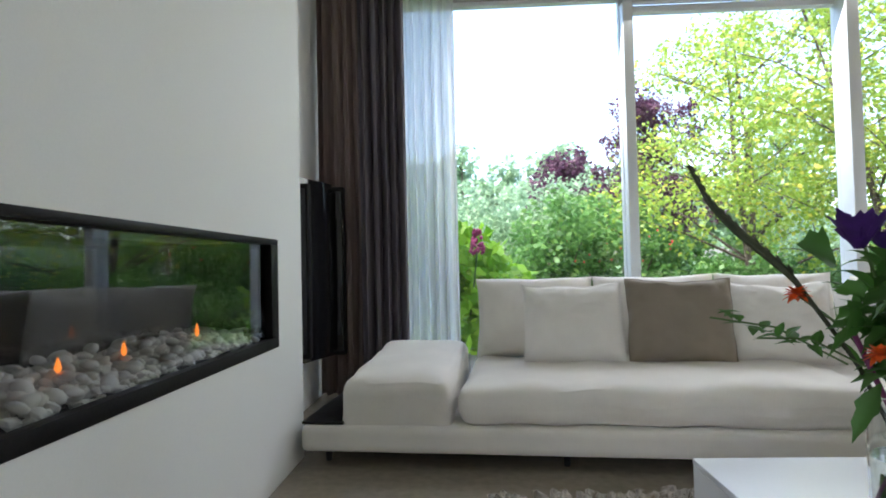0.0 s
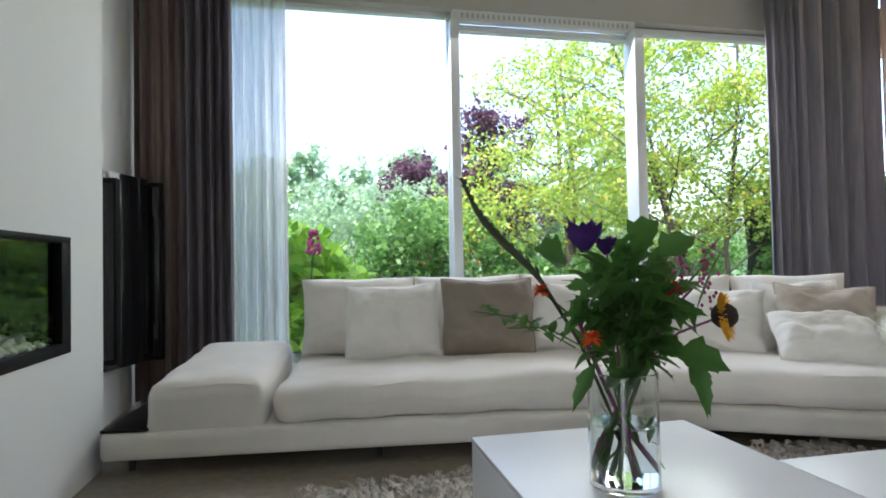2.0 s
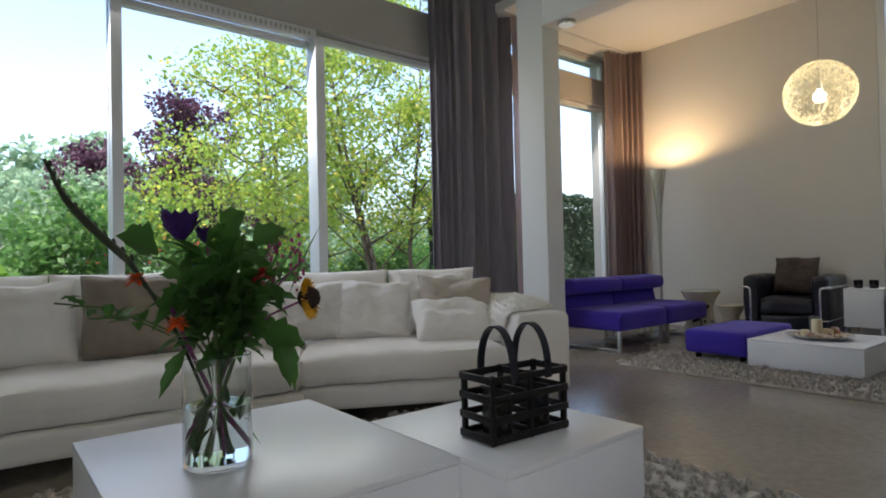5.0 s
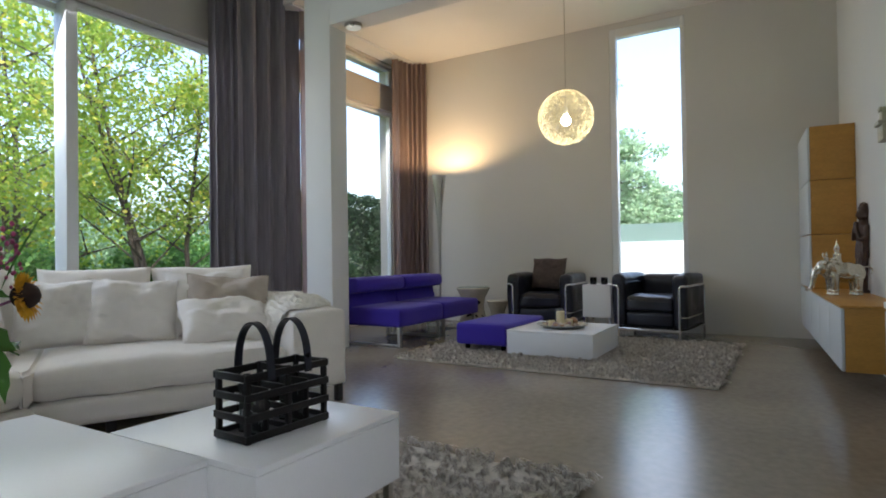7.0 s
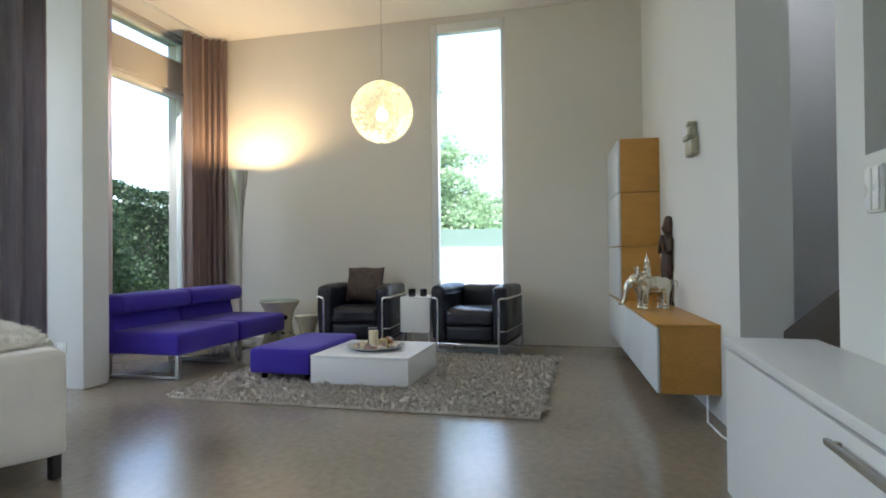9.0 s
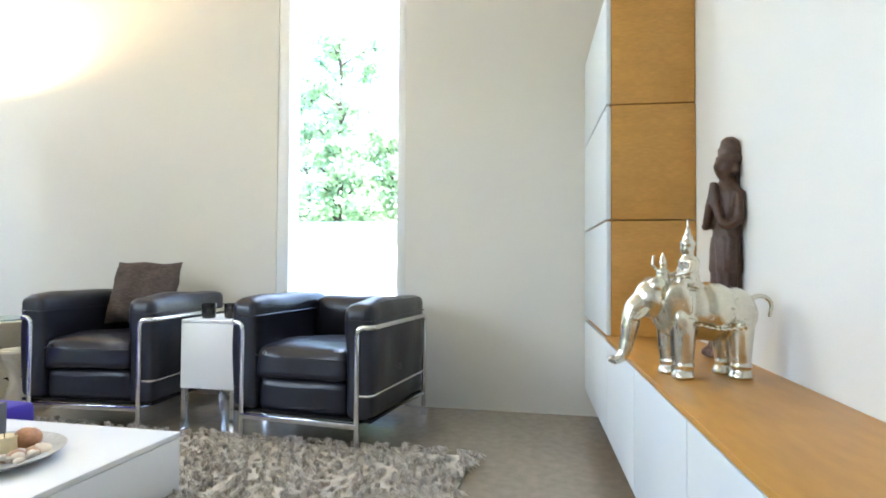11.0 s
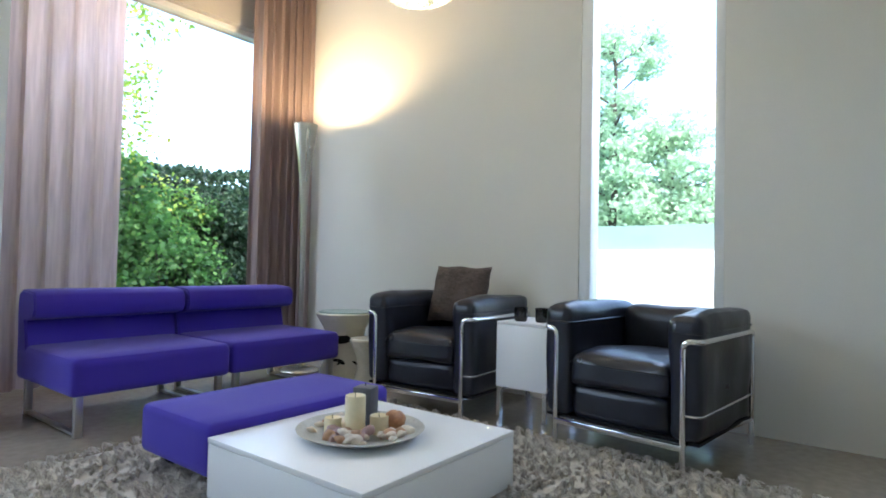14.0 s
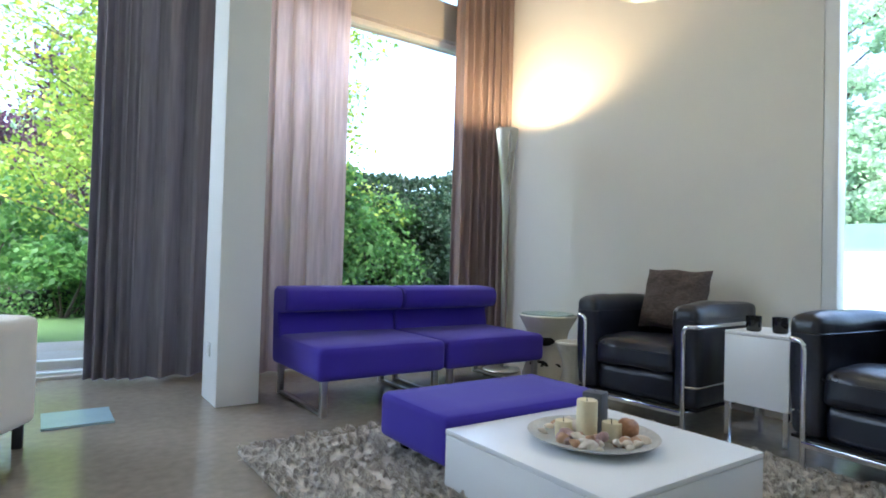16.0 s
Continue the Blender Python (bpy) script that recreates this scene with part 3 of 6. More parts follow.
part("firebox_top", bx(-0.40, -0.032, 0.56, 2.29, 1.062, 1.072), BLACK_MATT, fp)
part("firebox_floor", bx(-0.40, -0.032, 0.56, 2.29, 0.604, 0.62), BLACK_MATT, fp)
part("firebox_side", bx(-0.40, -0.032, 2.285, 2.296, 0.62, 1.07), BLACK_GLOSS, fp)
part("firebox_side", bx(-0.40, -0.032, 0.553, 0.562, 0.62, 1.07), BLACK_GLOSS, fp)
part("glass_sheet", bx(-0.028, -0.022, 0.58, 2.27, 0.625, 1.05), FIRE_GLASS, fp, smooth=False).visible_shadow = False
peb = []
for k in range(5):
    bm = ball(bmesh.new(), (0, 0, 0), 1, 2)
    for v in bm.verts:
        v.co = Vector((v.co.x, v.co.y * 0.78, v.co.z * 0.55)) * (1 + 0.18 * noise.noise(v.co * 1.3 + Vector((k * 9, 0, 0))))
    me = bpy.data.meshes.new("pebble")
    bm.to_mesh(me)
    bm.free()
    me.materials.append(PEBBLE)
    me.polygons.foreach_set("use_smooth", [True] * len(me.polygons))
    peb.append(me)
for i in range(300):
    ob = new("pebble", peb[i % 5])
    ob.parent = fp
    yy, xx = RNG.uniform(0.60, 2.25), RNG.uniform(-0.36, -0.06)
    ob.matrix_basis = pose(xx, yy, 0.655 + 0.02 * (i % 3) * 0.5 + RNG.uniform(0, 0.008) + 0.08 * max(0, -xx - 0.06), RNG.uniform(-30, 30), RNG.uniform(-30, 30), RNG.uniform(0, 360)) @ Matrix.Scale(RNG.uniform(0.018, 0.030), 4)
rp, bm = random.Random(77), bmesh.new()
for i in range(800):
    xx = rp.uniform(-0.38, -0.045)
    q = rp.uniform(0.013, 0.024)
    ball(bm, (xx, rp.uniform(0.58, 2.26), 0.632 + rp.uniform(0, 0.03) + 0.08 * max(0, -xx - 0.06)), q, 1, (1, 0.85, 0.65), pose(0, 0, 0, rp.uniform(-40, 40), rp.uniform(-40, 40), rp.uniform(0, 360)))
part("pebble_bed", bm, PEBBLE, fp)["kind"] = "stuff"
for yy, h in ((0.86, 0.035), (1.15, 0.04), (1.42, 0.045), (1.87, 0.055)):
    part("flame", lathe(bmesh.new(), [(0.003, 0), (0.009, h * 0.25), (0.006, h * 0.6), (0, h)], 8, (-0.16, yy, 0.70)), FLAME, fp, "small orange flame")

# ---- sofa ----
SA = pose(-1.0, 2.5, 0, 0, 0, -5.2)
sofa = thing("sectional_sofa", "long low cream linen sectional sofa on dark feet", "sofa", SA)
part("base", soft(2.62, 1.20, 0.125, 0.028, cuts=9), LINEN, sofa).matrix_basis = pose(1.31, 0.60, 0.072)
part("side_cushion", soft(0.53, 1.0, 0.235, 0.045, 0.04, 0.014, 19, 3), LINEN, sofa, "low wedge cushion").matrix_basis = pose(0.455, 0.53, 0.190, 4.0, 0, 0)
part("seat", soft(1.86, 1.0, 0.175, 0.07, 0.036, 0.018, 27, 5), LINEN, sofa).matrix_basis = pose(1.675, 0.53, 0.190)
part("tray", bx(0.0, 0.205, 0.02, 0.9, 0.199, 0.213, bevel=0.003), BLACK_WOOD, sofa, "dark wooden tray top")
for i, (a, w) in enumerate(((0.80, 0.70), (1.52, 0.69), (2.23, 0.64))):
    part("back_cushion", pillow(w + 0.02, 0.50, 0.24, 11 + i), LINEN, sofa).matrix_basis = pose(a + w / 2 - 0.02, 0.95, 0.365, -10)
for xx, yy in ((0.1, 0.12), (2.4, 0.12), (0.1, 1.08), (2.4, 1.08), (1.25, 0.12)):
    part("foot", cyl(bmesh.new(), (xx, yy, 0), (xx, yy, 0.09), 0.015, 0.02, 10), DARK_STEEL, sofa)
SB = pose(1.608, 2.375, 0, 0, 0, -28)
part("corner_base", soft(1.272, 1.26, 0.125, 0.028, cuts=9), LINEN, sofa).matrix_basis = SA.inverted() @ SB @ pose(0.636, 0.645, 0.065)
part("corner_seat", soft(1.27, 1.0, 0.17, 0.07, 0.036, 0.018, 23, 9), LINEN, sofa).matrix_basis = SA.inverted() @ SB @ pose(0.635, 0.54, 0.182)
part("arm", soft(0.33, 1.26, 0.455, 0.032, 0.008, 0.006, 15, 4), LINEN, sofa, "square arm").matrix_basis = SA.inverted() @ SB @ pose(1.44, 0.645, 0.10)
for i, (a, w) in enumerate(((-0.02, 0.62), (0.62, 0.64))):
    part("back_cushion", pillow(w + 0.02, 0.48, 0.24, 21 + i), LINEN, sofa).matrix_basis = SA.inverted() @ SB @ pose(a + w / 2, 0.97, 0.355, -10)
for xx, yy in ((1.56, 0.05), (1.56, 1.22), (0.3, 1.22), (0.35, 0.08)):
    p = SA.inverted() @ SB @ Vector((xx, yy, 0))
    part("foot", bx(p.x - 0.02, p.x + 0.02, p.y - 0.02, p.y + 0.02, 0.0, 0.11, bevel=0.004), DARK_STEEL, sofa)


def wedge(name, z0, z1, label):
    """The part of the sofa that fills the angle between its two straight runs."""
    bm = bmesh.new()
    plan = [SA @ Vector((2.57, 0.035, 0)), SB @ Vector((0.03, 0.045, 0)), SB @ Vector((0.03, 1.10, 0)), SA @ Vector((2.57, 1.10, 0))]
    low, top = [[bm.verts.new((p.x, p.y, z)) for p in plan] for z in (z0, z1)]
    bm.faces.new(low[::-1])
    bm.faces.new(top)
    for k in range(4):
        bm.faces.new((low[k], low[(k + 1) % 4], top[(k + 1) % 4], top[k]))
    bmesh.ops.recalc_face_normals(bm, faces=bm.faces[:])
    bmesh.ops.bevel(bm, geom=bm.edges[:], offset=0.018, segments=3, affect='EDGES')
    part(name, bm, LINEN, sofa, label).matrix_basis = SA.inverted()


wedge("wedge_base", 0.068, 0.187, "")
wedge("wedge_seat", 0.189, 0.362, "wedge-shaped seat cushion")


def cushion(m, w, h, t, mat_, label, seed, name="throw_cushion"):
    ob = part(name, pillow(w, h, t, seed, 0.026, True), mat_)
    ob.matrix_world = m
    return tagged(ob, label, "cushion", "cushions on the sofa")


cushion(SA @ pose(1.34, 0.62, 0.385, -17, 0, 2), 0.56, 0.46, 0.17, LINEN_LIGHT, "plump cream cotton cushion on the sofa seat", 31)
cushion(SA @ pose(1.91, 0.62, 0.388, -16, 0, -3), 0.56, 0.47, 0.17, TAUPE, "plump taupe cotton cushion on the sofa seat", 32)
cushion(SA @ pose(2.42, 0.66, 0.385, -18, 0, -6), 0.56, 0.45, 0.17, LINEN_LIGHT, "plump cream cotton cushion on the sofa seat", 33)
cushion(SB @ pose(0.13, 0.68, 0.372, -20, 0, 4), 0.50, 0.42, 0.16, LINEN_LIGHT, "cream cotton cushion leaning on the sofa back", 34)
cushion(SB @ pose(0.47, 0.62, 0.372, -24, 4, -2), 0.50, 0.42, 0.16, LINEN_LIGHT, "creased cream cotton cushion leaning on the sofa back", 35)
cushion(SB @ pose(0.92, 0.70, 0.372, -20, 0, 2), 0.50, 0.45, 0.15, LINEN_LIGHT, "cream edged cushion standing against the sofa back", 36)
cushion(SB @ pose(1.02, 0.54, 0.372, -28, 3, -4), 0.52, 0.45, 0.15, SAND, "sand coloured cushion with a crumpled top", 37)
cushion(SB @ pose(1.00, 0.34, 0.372, -52, 2, 3), 0.56, 0.37, 0.17, LINEN_LIGHT, "white ribbed cushion lying against the others", 38)
bm = bmesh.new()
grid = {}
for side in (0, 1):
    for i in range(29):
        for j in range(33):
            u, v = 2 * i / 28 - 1, 2 * j / 32 - 1
            rr = max(abs(u), abs(v))
            q = math.hypot(u, v)
            k = (rr / q if q else 1) * (1 + 0.22 * noise.noise(Vector((math.atan2(v, u) * 1.3, 4, 0))))
            a, along = -0.085 + u * k * 0.29, 0.62 + v * k * 0.52
            lump = 0.040 + 0.026 * noise.noise(Vector((a * 9, along * 9, 2))) + 0.012 * noise.noise(Vector((a * 26, along * 26, 7)))
            t = (0.008 + lump * max(0, 1 - rr ** 6)) * side + 0.004
            if a > -0.135:
                p = Vector((a, along, 0.566 + t - (max(0, a - 0.15) * 1.2)))
            else:
                d = min(1, (-0.135 - a) / 0.05)
                p = Vector((-0.135 - 0.045 * d - t * d, along, 0.566 + t * (1 - d) - max(0, -0.135 - a - 0.02) * 0.95))
            grid[(side, i, j)] = bm.verts.new(p)
for side in (0, 1):
    for i in range(28):
        for j in range(32):
            f = [grid[(side, i + x, j + y)] for x, y in ((0, 0), (1, 0), (1, 1), (0, 1))]
            bm.faces.new(f if side else f[::-1])
rim = [(i, 0) for i in range(28)] + [(28, j) for j in range(32)] + [(28 - i, 32) for i in range(28)] + [(0, 32 - j) for j in range(32)]
for c, d in zip(rim, rim[1:] + rim[:1]):
    bm.faces.new((grid[(0, *c)], grid[(0, *d)], grid[(1, *d)], grid[(1, *c)]))
sk = part("sheepskin", bm, FLEECE)
sk.matrix_world = SB @ pose(1.44, 0.0, 0.0)
vs, fs, fr = [], [], random.Random(61)
polys = [p for p in sk.data.polygons if p.normal.z > -0.2]
for _ in range(14000):
    p = fr.choice(polys)
    c = Vector(p.center) + Vector((fr.uniform(-1, 1), fr.uniform(-1, 1), fr.uniform(-0.3, 0.3))) * 0.014
    lump = noise.noise(c * 22)
    d = (Vector(p.normal) * 0.7 + Vector((lump * 1.5, noise.noise(c * 22 + Vector((5, 0, 0))) * 1.5, -0.25)) + Vector((fr.gauss(0, 1), fr.gauss(0, 1), fr.gauss(0, 1))) * 0.25).normalized()
    q = d.cross(Vector((fr.gauss(0, 1), fr.gauss(0, 1), fr.gauss(0, 1)))).normalized() * 0.0022
    k = len(vs)
    L3 = fr.uniform(0.014, 0.028)
    vs += [c + q, c - q, c + d * L3]
    fs.append((k, k + 1, k + 2))
me = bpy.data.meshes.new("fleece")
me.from_pydata(vs, [], fs)
me.materials.append(FLEECE)
fo = new("fleece", me)
fo.parent = sk
fo["kind"] = "stuff"
tagged(sk, "cream sheepskin thrown over the sofa arm", "sheepskin")

# ---- block tables ----


def block_table(name, x0, x1, y0, y1, z0, z1, label):
    ob = thing(name, label, "table", pose(x0, y0, 0))
    w, d = x1 - x0, y1 - y0
    part("top", bx(0, w, 0, d, z1 - 0.018, z1, bevel=0.002), LACQUER, ob)
    part("body", bx(0.001, w - 0.001, 0.001, d - 0.001, z0, z1 - 0.020, bevel=0.002), LACQUER, ob)
    for xx in (0.03, w - 0.03):
        for yy in (0.03, d - 0.03):
            part("leg", bx(xx - 0.012, xx + 0.012, yy - 0.012, yy + 0.012, 0.0, z0), STEEL, ob, smooth=False)
    return ob


block_table("coffee_table", 0.49, 1.305, 0.65, 1.585, 0.11, 0.338, "square white lacquered block table on the shag rug")
block_table("coffee_table", 1.310, 1.935, 0.468, 1.13, 0.11, 0.338, "smaller white lacquered block table beside a larger one")
block_table("low_table", 4.84, 5.62, 0.645, 1.395, 0.03, 0.232, "low square white lacquered block table on the rug")

# ---- rugs ----


def rug(name, x0, x1, y0, y1, strands, label, seed):
    r = random.Random(seed)
    ob = thing(name, label, "rug", pose(x0, y0, 0))
    w, d, c = x1 - x0, y1 - y0, 0.07
    part("backing", soft(w - 0.05, d - 0.05, 0.014, 0.005, cuts=7), RUG, ob).matrix_basis = pose(w / 2, d / 2, 0.001)
    vs, fs = [], []
    step = 0.043
    nx, ny = int(w / step), int(d / step)
    for i in range(nx):
        for j in range(ny):
            cx, cy = (i + 0.5 + r.uniform(-0.45, 0.45)) * w / nx, (j + 0.5 + r.uniform(-0.45, 0.45)) * d / ny
            if (cx < c or cx > w - c) and (cy < c or cy > d - c) and math.hypot(min(cx, w - cx) - c, min(cy, d - cy) - c) > c:
                continue
            flow = noise.noise(Vector((cx * 4, cy * 4, seed))) * 4 + r.uniform(-1.2, 1.2)
            top = 0.036 + 0.012 * noise.noise(Vector((cx * 9, cy * 9, seed + 3))) + r.uniform(-0.012, 0.011)
            for k in range(strands):
                a = 6.283 * k / strands + r.uniform(-0.5, 0.5)
                out = r.uniform(0.006, 0.034)
                x1, y1 = cx + math.cos(a) * out * 0.4 + math.cos(flow) * 0.008, cy + math.sin(a) * out * 0.4 + math.sin(flow) * 0.008
                x2, y2 = cx + math.cos(a) * out + math.cos(flow) * 0.024, cy + math.sin(a) * out + math.sin(flow) * 0.024
                b, z2 = r.uniform(0.0012, 0.0024), top * r.uniform(0.35, 0.85)
                z1 = top * r.uniform(0.85, 1.1)
                px, py = -math.sin(a + flow * 0.3) * b, math.cos(a + flow * 0.3) * b
                q = len(vs)
                vs += [(cx - px, cy - py, 0.012), (cx + px, cy + py, 0.012), (x1 - px, y1 - py, z1), (x1 + px, y1 + py, z1), (x2 - px * 0.7, y2 - py * 0.7, z2), (x2 + px * 0.7, y2 + py * 0.7, z2)]
                fs += [(q, q + 1, q + 3, q + 2), (q + 2, q + 3, q + 5, q + 4)]
    me = bpy.data.meshes.new("shag")
    me.from_pydata(vs, [], fs)
    me.materials.append(RUG)
    pile = new("shag", me)
    pile.parent = ob
    pile["kind"] = "stuff"
    return ob


rug("shag_rug", -0.15, 2.50, -0.05, 2.12, 36, "thick greige shag rug under the block tables", 3)
rug("shag_rug", 4.30, 6.27, -0.33, 2.21, 36, "thick greige shag rug under the low table", 4)

# ---- sitting room furniture ----
ott = thing("ottoman", "violet felt ottoman on small dark wheels", "ottoman", pose(4.85, 1.405, 0))
part("seat", soft(0.91, 0.50, 0.185, 0.025, 0.006, cuts=9), PURPLE, ott).matrix_basis = pose(0.455, 0.25, 0.078)
for xx in (0.10, 0.81):
    for yy in (0.07, 0.43):
        part("wheel", cyl(bmesh.new(), (xx, yy - 0.012, 0.045), (xx, yy + 0.012, 0.045), 0.028, seg=14), BLACK_MATT, ott)
        part("fork", bx(xx - 0.01, xx + 0.01, yy - 0.018, yy + 0.018, 0.06, 0.085, bevel=0.003), DARK_STEEL, ott)


def violet_seat(x0, label):
    """One armless seat: a flat cushion, and a leaning back that ends in a thick roll."""
    ob = thing("lounge_seat", label, "sofa", pose(x0, 2.49, 0), "violet lounge seats")
    w = 0.81
    part("seat", soft(w, 0.74, 0.175, 0.03, 0.01, 0.002, 11, 2), PURPLE, ob).matrix_basis = pose(w / 2, 0.37, 0.190)
    prof = [(0.52, 0.33), (0.56, 0.50), (0.44, 0.52), (0.415, 0.56), (0.42, 0.625), (0.45, 0.655), (0.62, 0.665), (0.665, 0.64), (0.675, 0.58), (0.66, 0.24), (0.60, 0.21)]
    bm = bmesh.new()
    n = len(prof)
    rings = [[bm.verts.new((x, y + 0.08, z)) for y, z in prof] for x in (0.004, 0.02, w - 0.02, w - 0.004)]
    for k in (0, 3):
        for v in rings[k]:
            v.co.y = 0.65 + (v.co.y - 0.65) * 0.93
            v.co.z = 0.45 + (v.co.z - 0.45) * 0.985
    for a, b in zip(rings, rings[1:]):
        for i in range(n):
            bm.faces.new((a[i], a[(i + 1) % n], b[(i + 1) % n], b[i]))
    bm.faces.new(rings[0][::-1])
    bm.faces.new(rings[-1])
    bmesh.ops.recalc_face_normals(bm, faces=bm.faces[:])
    bmesh.ops.bevel(bm, geom=bm.edges[:], offset=0.008, segments=2, affect='EDGES')
    part("backrest", bm, PURPLE, ob)
    for xx in (0.05, w - 0.05):
        part("leg", bx(xx - 0.018, xx + 0.018, 0.03, 0.06, 0, 0.192, bevel=0.003), STEEL, ob)
        part("leg", bx(xx - 0.018, xx + 0.018, 0.68, 0.71, 0, 0.192, bevel=0.003), STEEL, ob)
        part("floor_bar", bx(xx - 0.014, xx + 0.014, 0.06, 0.68, 0.006, 0.02, bevel=0.003), STEEL, ob)
    return ob


violet_seat(4.81, "violet felt armless lounge seat with a rolled back")
violet_seat(5.63, "violet felt armless lounge seat beside its twin")


def armchair(m, label):
    """A cube armchair: leather cushions held in a bent chrome tube frame; front towards -x, origin at its middle on the floor."""
    ob = thing("armchair", label, "armchair", m, "black leather armchairs")
    d0, d1 = -0.33, 0.345
    def seam(x0, x1, y0, y1, z, r):
        return tube(bmesh.new(), rounded([((x0 + x1) / 2, y0, z), (x1, y0, z), (x1, y1, z), (x0, y1, z), (x0, y0, z), ((x0 + x1) / 2, y0, z)], 0.035), r, 6)

    for s in (-1, 1):
        arm = part("arm_cushion", soft(0.70, 0.135, 0.515, 0.036, 0.014, 0.013, 17, 3 + s), LEATHER, ob)
        arm.matrix_basis = pose(0.0, s * 0.30, 0.14)
        part("piping", seam(-0.351, 0.351, -0.069, 0.069, 0.44, 0.004), LEATHER, arm)
    part("back_cushion", soft(0.15, 0.47, 0.47, 0.036, 0.014, 0.012, 17, 8), LEATHER, ob).matrix_basis = pose(0.275, 0, 0.165)
    part("lower_cushion", soft(0.52, 0.47, 0.155, 0.034, 0.008, 0.011, 17, 12), LEATHER, ob).matrix_basis = pose(-0.06, 0, 0.135)
    seat = part("seat_cushion", soft(0.55, 0.47, 0.14, 0.034, 0.032, 0.017, 21, 13), LEATHER, ob)
    seat.matrix_basis = pose(-0.072, 0, 0.288)
    part("piping", seam(-0.277, 0.275, -0.236, 0.236, 0.108, 0.004), LEATHER, seat)
    for s in (-1, 1):
        y = s * 0.366
        part("side_frame", tube(bmesh.new(), rounded([(d0 - 0.02, s * 0.30, 0.0), (d0 - 0.02, s * 0.30, 0.548), (d0 - 0.015, y, 0.548), (d1, y, 0.548), (d1, y, 0.0)], 0.035), 0.0135, 10), CHROME, ob)
        part("thin_rail", tube(bmesh.new(), rounded([(d0 - 0.02, s * 0.30, 0.245), (d0 - 0.01, y, 0.245), (d1, y, 0.245)], 0.03), 0.006, 8), CHROME, ob)
        part("lower_rail", tube(bmesh.new(), [(d0 - 0.02, s * 0.30, 0.12), (d1, y, 0.12)], 0.011, 8), CHROME, ob)
    part("front_rail", bx(d0 - 0.035, d0 - 0.015, -0.30, 0.30, 0.10, 0.125, bevel=0.003), CHROME, ob)
    part("back_rail", tube(bmesh.new(), [(d1, -0.366, 0.40), (d1, 0.366, 0.40)], 0.0135, 8), CHROME, ob)
    part("underframe", bx(d0, d1 - 0.02, -0.36, 0.36, 0.125, 0.138), BLACK_MATT, ob, smooth=False)
    return ob


armchair(pose(6.60, 0.47, 0, 0, 0, -6), "black leather cube armchair with chrome tube frame")
armchair(pose(6.60, 1.68, 0, 0, 0, 4), "black leather cube armchair holding a brown cushion")
cb = part("throw_cushion", pillow(0.40, 0.38, 0.13, 51, 0.015), BROWN_TWEED)
cb.matrix_world = pose(6.66, 1.70, 0.475, -20, 0, -84)
tagged(cb, "brown woven cushion standing in a leather armchair", "cushion")

st = thing("side_table", "white lacquered cube side table on chrome legs", "side table", pose(6.38, 0.905, 0))
part("body", bx(0, 0.36, 0, 0.30, 0.20, 0.528, bevel=0.003), LACQUER, st)
part("top", bx(0, 0.36, 0, 0.30, 0.530, 0.545, bevel=0.003), LACQUER, st)
for xx in (0.015, 0.345):
    for yy in (0.015, 0.285):
        part("leg", bx(xx - 0.011, xx + 0.011, yy - 0.011, yy + 0.011, 0, 0.2), CHROME, st, smooth=False)
for xx, yy in ((6.50, 1.00), (6.47, 1.11)):
    tl = part("tealight_cup", lathe(bmesh.new(), [(0, 0), (0.030, 0), (0.035, 0.01), (0.036, 0.075), (0.031, 0.075), (0.029, 0.012), (0, 0.012)], 20, (xx, yy, 0.545)), BLACK_GLOSS)
    tagged(tl, "small black glass candle cup on the side table", "candle cup", "candle cups")

# wall cabinets in honey oak with white doors
CF, CB = -0.80, -1.143
SKEW = pose(XE, -0.80, 0, 0, 0, 3.5) @ pose(-XE, 0.80, 0)


def skewed(ob):
    """The cabinet wall runs a little out of square with the rest."""
    ob.matrix_world = SKEW @ ob.matrix_basis
    return ob


def cabinet(name, x0, x1, z0, z1, label, handle=False):
    ob = thing(name, label, "cabinet", pose(x0, 0, z0), "oak wall cabinets")
    part("body", bx(0.001, x1 - x0 - 0.001, CB, CF - 0.02, 0.001, z1 - z0 - 0.001, bevel=0.001), OAK, ob)
    part("door", bx(0.003, x1 - x0 - 0.003, CF - 0.018, CF, 0.004, z1 - z0 - 0.004, bevel=0.002), DOOR_WHITE, ob, "frosted white door")
    return skewed(ob)


lows = [4.46, 5.02, 5.60, 6.19, XE - 0.004]
for a, b in zip(lows, lows[1:]):
    cabinet("wall_cabinet", a, b, 0.15, 0.53, "low honey oak wall cabinet with white door")
for k in range(3):
    cabinet("wall_cabinet", 6.19, XE - 0.004, 0.548 + k * 0.467, 0.548 + (k + 1) * 0.467 - 0.003, "stacked honey oak wall cabinet with white door")
tagged(skewed(part("cabinet_top", bx(4.455, 6.187, CB, CF + 0.002, 0.531, 0.547, bevel=0.002), OAK)), "honey oak veneer top over the low cabinets", "worktop")

# television unit and screen
tv = thing("tv_unit", "long white lacquered television unit with drawers", "tv unit", pose(0, 0, 0))
part("body", bx(0.95, 2.985, YB + 0.002, -1.022, 0.185, 0.655, bevel=0.003), LACQUER, tv)
part("top", bx(0.94, 2.995, YB + 0.002, -1.0, 0.657, 0.682, bevel=0.003), LACQUER, tv)
dr = part("drawer_front", bx(0.957, 2.978, -1.020, -1.002, 0.195, 0.648, bevel=0.002), LACQUER, tv)
part("handle", bx(1.915, 2.135, -0.990, -0.978, 0.612, 0.624, bevel=0.003), STEEL, dr, "brushed steel bar handle")
